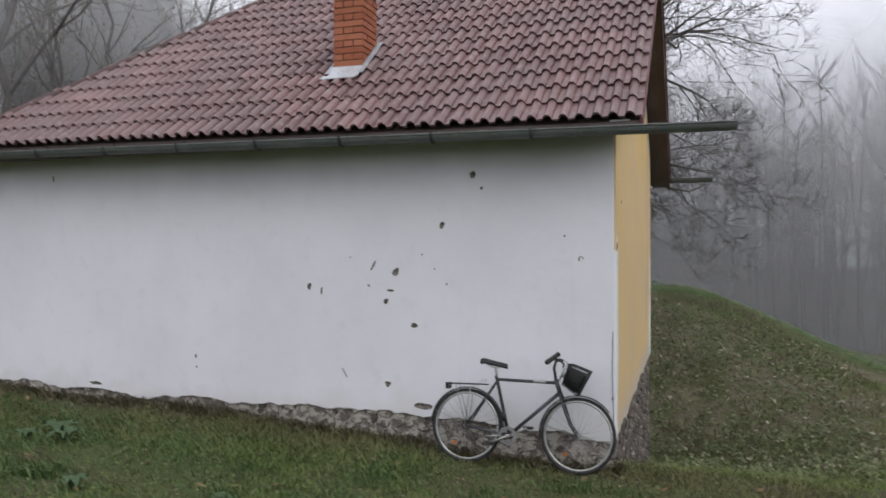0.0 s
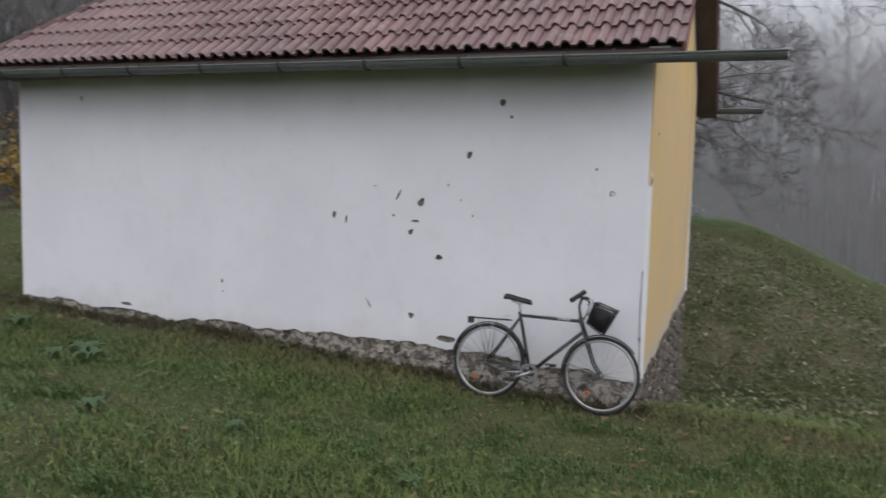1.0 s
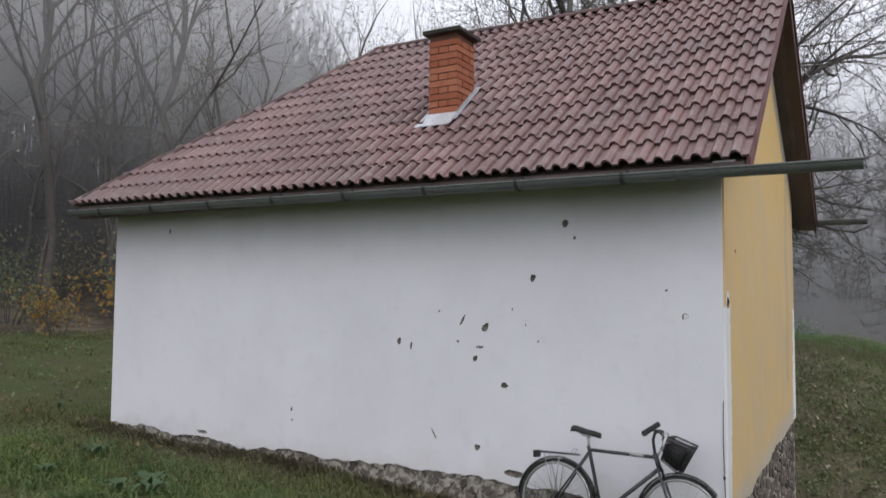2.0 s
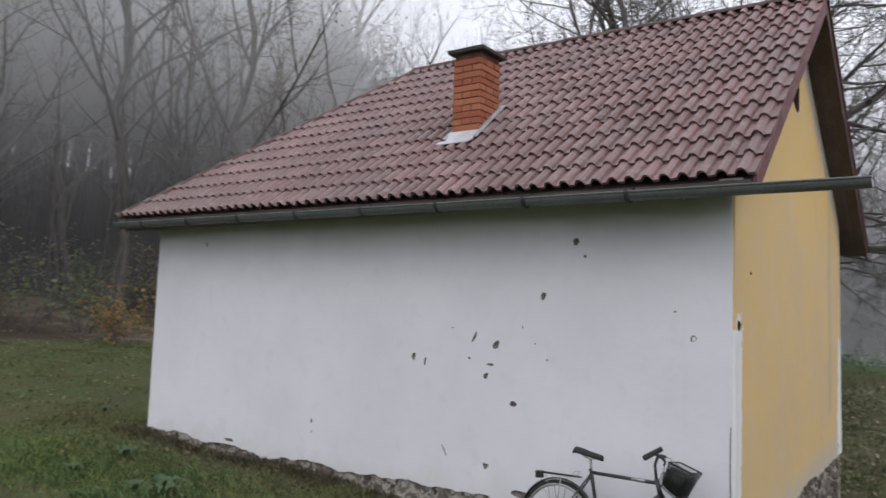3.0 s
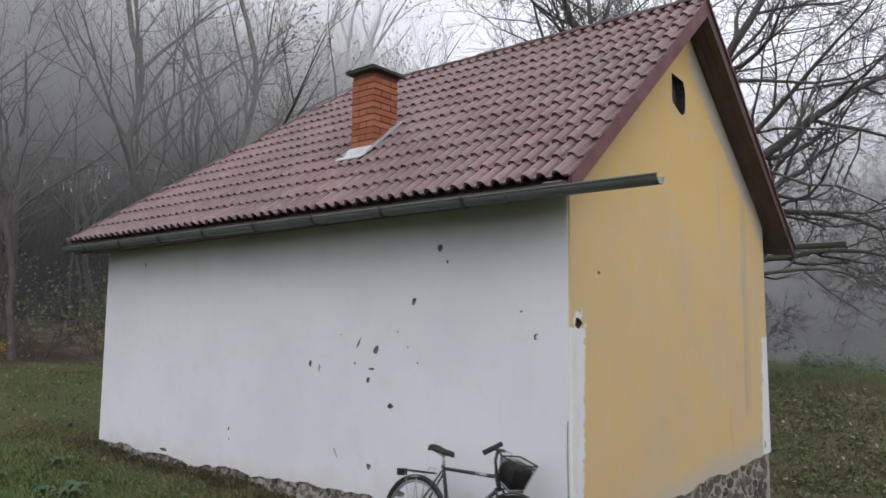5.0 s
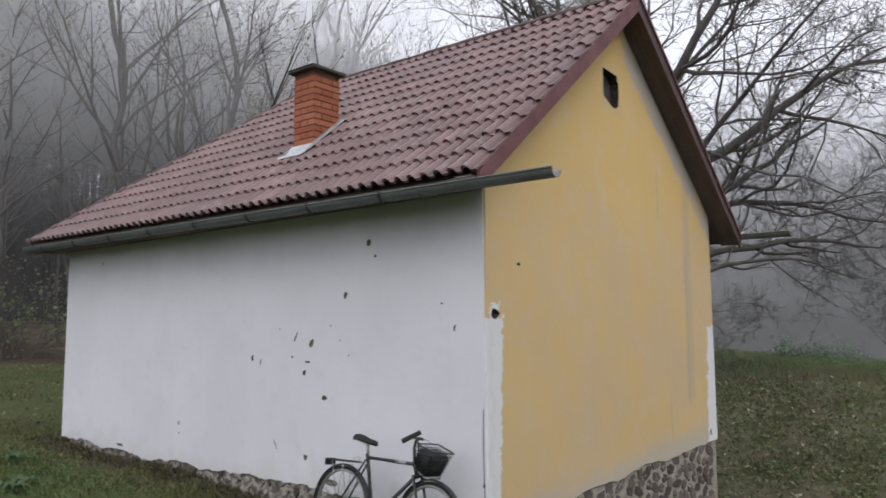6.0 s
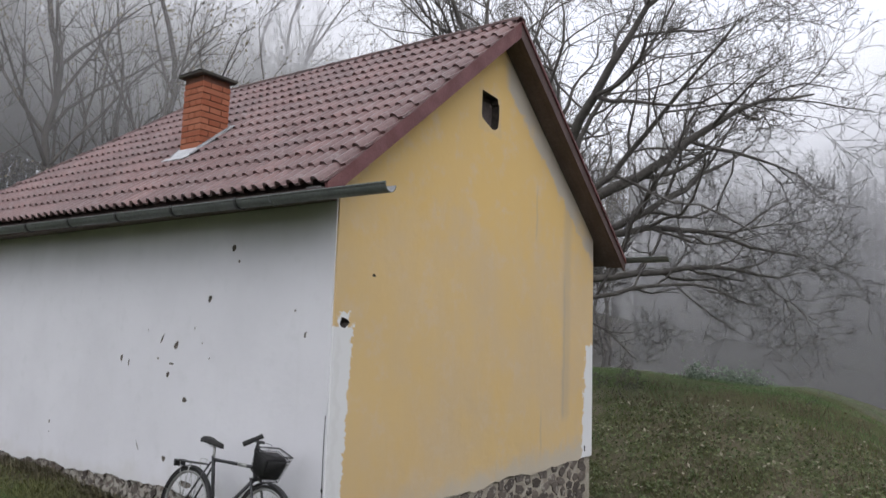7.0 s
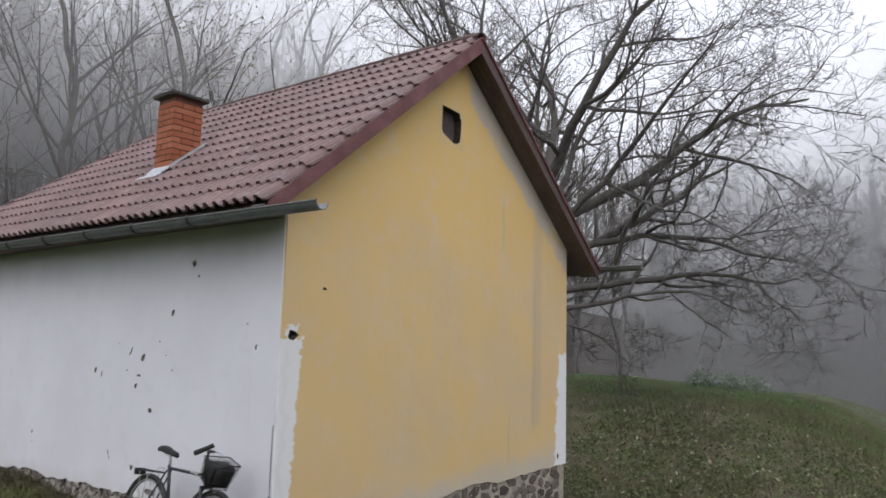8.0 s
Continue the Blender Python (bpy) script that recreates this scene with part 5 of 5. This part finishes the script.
for h, rad in ((0.0, 0.004), (0.14, 0.0024), (0.28, 0.0024), (0.42, 0.0024), (0.56, 0.0024), (0.70, 0.0024), (0.85, 0.0024), (1.0, 0.0065)):
    bk_tube("hoop", [mixp(LOW[i], TOP[i], h) for i in range(4)], rad, PLASTIC, basket, sides=4, closed=True)
for i in range(4):
    j = (i + 1) % 4
    for k in range(11):
        t = k / 11
        bk_tube("wire", [mixp(LOW[i], LOW[j], t), mixp(TOP[i], TOP[j], t)], 0.0024, PLASTIC, basket, sides=3)
for k in range(10):
    t = k / 9
    bk_tube("wire", [mixp(LOW[0], LOW[1], t), mixp(LOW[3], LOW[2], t)], 0.0024, PLASTIC, basket, sides=3)
bm = bmesh.new()
pl = [bk(*mixp(LOW[i], TOP[i], 0.03)) for i in range(4)]
pu = [bk(*mixp(mixp(LOW[i], TOP[i], 0.88), (-0.32, 0.83, 0), 0.05)) for i in range(4)]
vl, vu = [bm.verts.new(p) for p in pl], [bm.verts.new(p) for p in pu]
bm.faces.new(vl[::-1])
bm.faces.new(vu)
for i in range(4):
    bm.faces.new((vl[i], vl[(i + 1) % 4], vu[(i + 1) % 4], vu[i]))
bmesh.ops.bevel(bm, geom=bm.edges[:], offset=0.02, segments=2, affect="EDGES")
part("liner", bm, PLASTIC, basket, "dark lining bag in the basket", True)
# carrier
rack = bk_tube("rack", [(-1.555, 0.735, -0.06), (-1.20, 0.742, -0.05), (-1.16, 0.742, 0.0), (-1.20, 0.742, 0.05), (-1.555, 0.735, 0.06)], 0.006, PLASTIC, label="black rear carrier", sides=6, closed=True)
for w in (-0.02, 0.02):
    bk_tube("rail", [(-1.555, 0.737, w), (-1.165, 0.743, w)], 0.0045, PLASTIC, rack, sides=5)
for u in (-1.48, -1.38, -1.28):
    bk_tube("cross_bar", [(u, 0.737, -0.058), (u, 0.737, 0.058)], 0.004, PLASTIC, rack, sides=5)
for w in (-0.06, 0.06):
    for u in (-1.47, -1.32):
        bk_tube("strut", [(u, 0.735, w), (REAR[0], REAR[1] + 0.02, w)], 0.004, ALLOY, rack, sides=5)
bk_tube("clip", [(-1.235, 0.745, -0.03), (-1.21, 0.785, -0.03), (-1.19, 0.785, 0.03), (-1.22, 0.745, 0.03)], 0.003, ALLOY, rack, sides=4)
bm = bmesh.new()
add_prism(bm, [bk(*p) for p in ((-1.575, 0.745, -0.055), (-1.545, 0.745, -0.055), (-1.545, 0.685, -0.055), (-1.57, 0.685, -0.055))], bk(0, 0, 0.11) - bk(0, 0, 0))
part("tail_lamp", bm, PLASTIC, rack, "black tail lamp box")
# drive
crank = bk_tube("crank", [(*BB, -0.06), (*BB, 0.06)], 0.018, ALLOY, label="alloy crankset")
ring = bmesh.new()
for a, b in ((0.088, 0.058), (0.058, 0.03)):
    o = [bk(*p) for p in bk_ring(*BB, a, -0.048, 28)]
    i_ = [bk(*p) for p in bk_ring(*BB, b, -0.048, 28)]
    vo, vi = [ring.verts.new(p) for p in o], [ring.verts.new(p) for p in i_]
    for k in range(28):
        if a > 0.06 or k % 7 < 3:
            ring.faces.new((vo[k], vo[(k + 1) % 28], vi[(k + 1) % 28], vi[k]))
bmesh.ops.solidify(ring, geom=ring.faces[:], thickness=0.005)
part("chainring", ring, ALLOY, crank, "silver chainring")
bk_tube("crank_arm", [(BB[0], BB[1], -0.066), (-1.105, 0.212, -0.075)], 0.011, ALLOY, crank)
bk_tube("crank_arm", [(BB[0], BB[1], 0.066), (-0.787, 0.356, 0.075)], 0.011, ALLOY, crank)
for u, v, w in ((-1.11, 0.21, -0.12), (-0.785, 0.357, 0.12)):
    bm = bmesh.new()
    add_prism(bm, [bk(u - 0.045, v - 0.012, w - 0.04), bk(u + 0.045, v - 0.012, w - 0.04), bk(u + 0.045, v + 0.012, w - 0.04), bk(u - 0.045, v + 0.012, w - 0.04)], bk(0, 0, 0.08) - bk(0, 0, 0))
    part("pedal", bm, PLASTIC, crank, "black pedal")
bk_tube("sprocket", bk_ring(*REAR, 0.036, -0.04, 18), 0.006, IRON, crank, sides=5, closed=True)
for s in (1, -1):
    bk_tube("chain", [(BB[0], BB[1] + 0.085 * s, -0.047), (REAR[0], REAR[1] + 0.036 * s, -0.042)], 0.004, IRON, crank, sides=4)
bk_tube("kickstand", [(-1.02, 0.285, -0.05), (-1.19, 0.262, -0.06)], 0.007, ALLOY, label="folded kickstand")


# ---- small pieces of the house: roof tiles, ridge tiles, bricks, stones ----
TILE_W, TILE_RUN, TILE_LEN = 0.300, 0.32, 0.37
PROFILE = []
for k in range(2):
    for s, hgt in ((0.0, 0.0), (0.010, 0.028), (0.030, 0.050), (0.060, 0.050), (0.084, 0.028), (0.096, 0.001)):
        PROFILE.append((0.15 * k + s, hgt))
PROFILE.append((0.300, 0.006))


def tile_bm():
    """One double-roll tile: x across, y up the slope, z off the roof."""
    bm = bmesh.new()
    lo = [bm.verts.new((u, 0.0, h + 0.031)) for u, h in PROFILE]
    hi = [bm.verts.new((u, TILE_LEN, h - 0.002)) for u, h in PROFILE]
    lip = [bm.verts.new((u, 0.012, h + 0.004)) for u, h in PROFILE]
    for i in range(len(PROFILE) - 1):
        bm.faces.new((lo[i], lo[i + 1], hi[i + 1], hi[i]))
        bm.faces.new((lip[i], lip[i + 1], lo[i + 1], lo[i]))
    e0 = bm.verts.new((0.300, TILE_LEN, -0.02))
    bm.faces.new((lip[-1], e0, hi[-1], lo[-1]))
    return bm


def tile_mesh(bm):
    me = bpy.data.meshes.new("roof_tile")
    bm.to_mesh(me)
    bm.free()
    me.materials.append(TILE)
    return me


whole = tile_mesh(tile_bm())
slope_turn = Matrix(((1, 0, 0, 0), (0, math.cos(PITCH), -math.sin(PITCH), 0), (0, math.sin(PITCH), math.cos(PITCH), 0), (0, 0, 0, 1)))
lean_x = Matrix.Rotation(-math.atan(TILT_X), 4, "Y")
rt = random.Random(21)
placed, rest = 0, bmesh.new()
rows_up = 13
run = (SLOPE - 0.02) / 12.55
hip_n = Vector((-(RIDGE_Y - EAVE_Y), HIP_X - WEST, 0)).normalized()   # points away from the kept side
for row in range(rows_up):
    for col in range(29):
        x1 = VERGE + 0.012 - TILE_W * col
        x0 = x1 - TILE_W
        v0 = row * run
        y_low = EAVE_Y + v0 * math.cos(PITCH)
        hip_here = WEST + (HIP_X - WEST) * (y_low - EAVE_Y) / (RIDGE_Y - EAVE_Y)
        hip_above = WEST + (HIP_X - WEST) * min(1.0, (y_low + 0.3 - EAVE_Y) / (RIDGE_Y - EAVE_Y))
        if x1 < hip_here - 0.02:
            continue
        yc = y_low + 0.14
        if x0 > CH[0] - 0.02 and x1 < CH[1] + 0.02 and CH[2] - 0.05 < y_low < CH[3] - 0.28:
            continue
        m = Matrix.Translation(on_slope(x0, v0, 0.004)) @ lean_x @ slope_turn @ pose(rt.uniform(-0.002, 0.002), rt.uniform(-0.004, 0.004), rt.uniform(0, 0.003), rt.uniform(-0.5, 0.5), rt.uniform(-0.5, 0.5), rt.uniform(-0.35, 0.35))
        needs_hip = x0 < hip_above + 0.02
        needs_top = v0 + TILE_LEN > SLOPE
        if not needs_hip and not needs_top and placed < 296 and x0 > -7.2:
            t = new("roof_tile", whole)
            t.parent, t.matrix_basis = roof, m
            placed += 1
            continue
        bm = tile_bm()
        bmesh.ops.transform(bm, matrix=m, verts=bm.verts[:])
        if needs_hip:
            bmesh.ops.bisect_plane(bm, geom=bm.verts[:] + bm.edges[:] + bm.faces[:], plane_co=Vector((WEST, EAVE_Y, 0)), plane_no=Vector((-(RIDGE_Y - EAVE_Y), HIP_X - WEST, 0)), clear_outer=True)
        if needs_top:
            bmesh.ops.bisect_plane(bm, geom=bm.verts[:] + bm.edges[:] + bm.faces[:], plane_co=Vector((0, RIDGE_Y, 0)), plane_no=Vector((0, 1, 0)), clear_outer=True)
        if not bm.faces:
            bm.free()
            continue
        if placed < 298 and x0 > -7.2:
            t = new("roof_tile", tile_mesh(bm))
            t.parent = roof
            placed += 1
        else:
            me = bpy.data.meshes.new("tmp")
            bm.to_mesh(me)
            bm.free()
            rest.from_mesh(me)
            bpy.data.meshes.remove(me)
rest_me = tile_mesh(rest)
rest_ob = new("roof_tiles_by_the_hip", rest_me)
rest_ob.parent = roof
tagged(rest_ob, kind="stuff")

# plain tile courses on the slopes that stay out of sight
far = bmesh.new()
for a0, b0, a1, b1 in ((tilt(VERGE, N_EAVE, EAVE_Z), tilt(WEST, N_EAVE, EAVE_Z), tilt(VERGE, RIDGE_Y, RIDGE_Z), tilt(HIP_X, RIDGE_Y, RIDGE_Z)),
                       (tilt(WEST, N_EAVE, EAVE_Z), tilt(WEST, EAVE_Y, EAVE_Z), tilt(HIP_X, RIDGE_Y, RIDGE_Z), tilt(HIP_X, RIDGE_Y + 0.001, RIDGE_Z))):
    for k in range(13):
        t0, t1 = k / 13, (k + 1.12) / 13 if k < 12 else 1.0
        p = [a0.lerp(a1, t0), b0.lerp(b1, t0), b0.lerp(b1, t1), a0.lerp(a1, t1)]
        p[0] = p[0] + Vector((0, 0, 0.045))
        p[1] = p[1] + Vector((0, 0, 0.045))
        p[2] = p[2] + Vector((0, 0, 0.012))
        p[3] = p[3] + Vector((0, 0, 0.012))
        add_prism(far, p, (0, 0, -0.02))
part("far_roof_courses", far, TILE, roof)


def cap_mesh(length, radius):
    bm = bmesh.new()
    n = 7
    rings = []
    for y, rr in ((0.0, radius), (0.03, radius * 1.0), (length, radius * 0.86)):
        rings.append([bm.verts.new((rr * math.cos(math.pi * k / n), y, rr * 0.75 * math.sin(math.pi * k / n))) for k in range(n + 1)])
    rings.insert(0, [bm.verts.new((0.8 * v.co.x, 0.004, 0.8 * v.co.z)) for v in rings[0]])
    for p, q in zip(rings, rings[1:]):
        for k in range(n):
            bm.faces.new((p[k], p[k + 1], q[k + 1], q[k]))
    return mesh_of("ridge_tile", bm, RIDGE)


cap_me = cap_mesh(0.36, 0.095)


def cap_row(a, b, lift):
    d = b - a
    n = round(d.length / 0.32)
    for i in range(n):
        p = a + d * (i / n) + Vector((0, 0, lift))
        z = Vector((0, 0, 1))
        yv = d.normalized()
        xv = yv.cross(z).normalized()
        zv = xv.cross(yv)
        m = Matrix((xv, yv, zv)).transposed().to_4x4()
        m.translation = p + zv * rt.uniform(0, 0.006)
        t = new("ridge_tile", cap_me)
        t.parent, t.matrix_basis = roof, m @ pose(0, 0, 0, rt.uniform(2.0, 3.5), rt.uniform(-1, 1), rt.uniform(-1, 1))


cap_row(tilt(VERGE + 0.02, RIDGE_Y, RIDGE_Z), tilt(HIP_X, RIDGE_Y, RIDGE_Z), 0.012)
cap_row(tilt(WEST, EAVE_Y, EAVE_Z), tilt(HIP_X, RIDGE_Y, RIDGE_Z), 0.0)
cap_row(tilt(WEST, N_EAVE, EAVE_Z), tilt(HIP_X, RIDGE_Y, RIDGE_Z), 0.0)

# chimney bricks
course, joint = 0.0765, 0.011
bricks = {}
rb = random.Random(4)


def brick_at(lx, ly, p):
    key = (round(lx, 3), round(ly, 3))
    if key not in bricks:
        bricks[key] = mesh_of("brick", box((-lx / 2, -ly / 2, 0), (lx / 2, ly / 2, course - joint), 0.004), BRICK)
    o = new("brick", bricks[key])
    o.parent = chimney
    o.matrix_basis = pose(p[0] + rb.uniform(-0.002, 0.002), p[1] + rb.uniform(-0.002, 0.002), p[2], 0, 0, rb.uniform(-0.6, 0.6))


w, d, k, z = CH[1] - CH[0], CH[3] - CH[2], 0, 3.93
while z < 5.0:
    t = 0.115
    if k % 2:
        brick_at(w, t, ((CH[0] + CH[1]) / 2, CH[2] + t / 2, z))
        brick_at(w, t, ((CH[0] + CH[1]) / 2, CH[3] - t / 2, z))
        for x in (CH[0] + t / 2, CH[1] - t / 2):
            brick_at(t, d - 2 * t - 2 * joint, (x, (CH[2] + CH[3]) / 2, z))
    else:
        for x in (CH[0] + t / 2, CH[1] - t / 2):
            brick_at(t, d, (x, (CH[2] + CH[3]) / 2, z))
        for y in (CH[2] + t / 2, CH[3] - t / 2):
            brick_at(w - 2 * t - 2 * joint, t, ((CH[0] + CH[1]) / 2, y, z))
    z += course
    k += 1

# rubble stones of the plinth
def stone_mesh(seed, material):
    r = random.Random(seed)
    bm = bmesh.new()
    k = r.choice((5, 5, 6, 7))
    o = r.random()
    q = [0.5 * (0.72 + 0.46 * r.random()) for _ in range(k)]
    outline = [(q[i] * math.cos(2 * math.pi * i / k + o), q[i] * math.sin(2 * math.pi * i / k + o)) for i in range(k)]
    rings = [[bm.verts.new((u * s, h, v * s)) for u, v in outline] for s, h in ((1.0, 0.03), (0.97, -0.012), (0.86, -0.020 - 0.008 * r.random()))]
    for p, q in zip(rings, rings[1:]):
        for i in range(k):
            bm.faces.new((p[i], p[(i + 1) % k], q[(i + 1) % k], q[i]))
    bm.faces.new(rings[-1])
    return mesh_of("stone", bm, material)


stones = [stone_mesh(s, STONE) for s in range(10)]
limed_stones = [stone_mesh(s, LIMED_STONE) for s in range(10, 20)]
rs = random.Random(12)


def lay_stones(length, foot, base, row_h, col_w, place, parent, kinds_of_stone):
    rows = 18
    for row in range(rows):
        s = rs.uniform(0.0, 0.1)
        while s < length - 0.04:
            w = col_w * rs.uniform(0.65, 1.4)
            z = base(s) + row * row_h + rs.uniform(-0.02, 0.02)
            if z - row_h * 0.05 < foot(s) and s + w < length + 0.04:
                o = new("stone", kinds_of_stone[rs.randrange(10)])
                o.parent = parent
                o.matrix_basis = place(s + w / 2, z) @ pose(0, 0, 0, 0, rs.uniform(-40, 40), 0) @ Matrix.Diagonal((w * rs.uniform(0.95, 1.22), rs.uniform(0.25, 0.55), row_h * rs.uniform(0.95, 1.30), 1))
            s += w + 0.012


lay_stones(DEPTH, gable_foot, lambda s: -0.18 - 0.27 * s, 0.128, 0.19, lambda s, z: pose(-0.015, s, z, 0, 0, 90), plinth_gable, stones)
lay_stones(LENGTH, lambda s: south_foot(s - LENGTH), lambda s: gz(s - LENGTH, -0.02) - 0.03, 0.095, 0.15, lambda s, z: pose(s - LENGTH, 0.028, z), plinth_long, limed_stones)
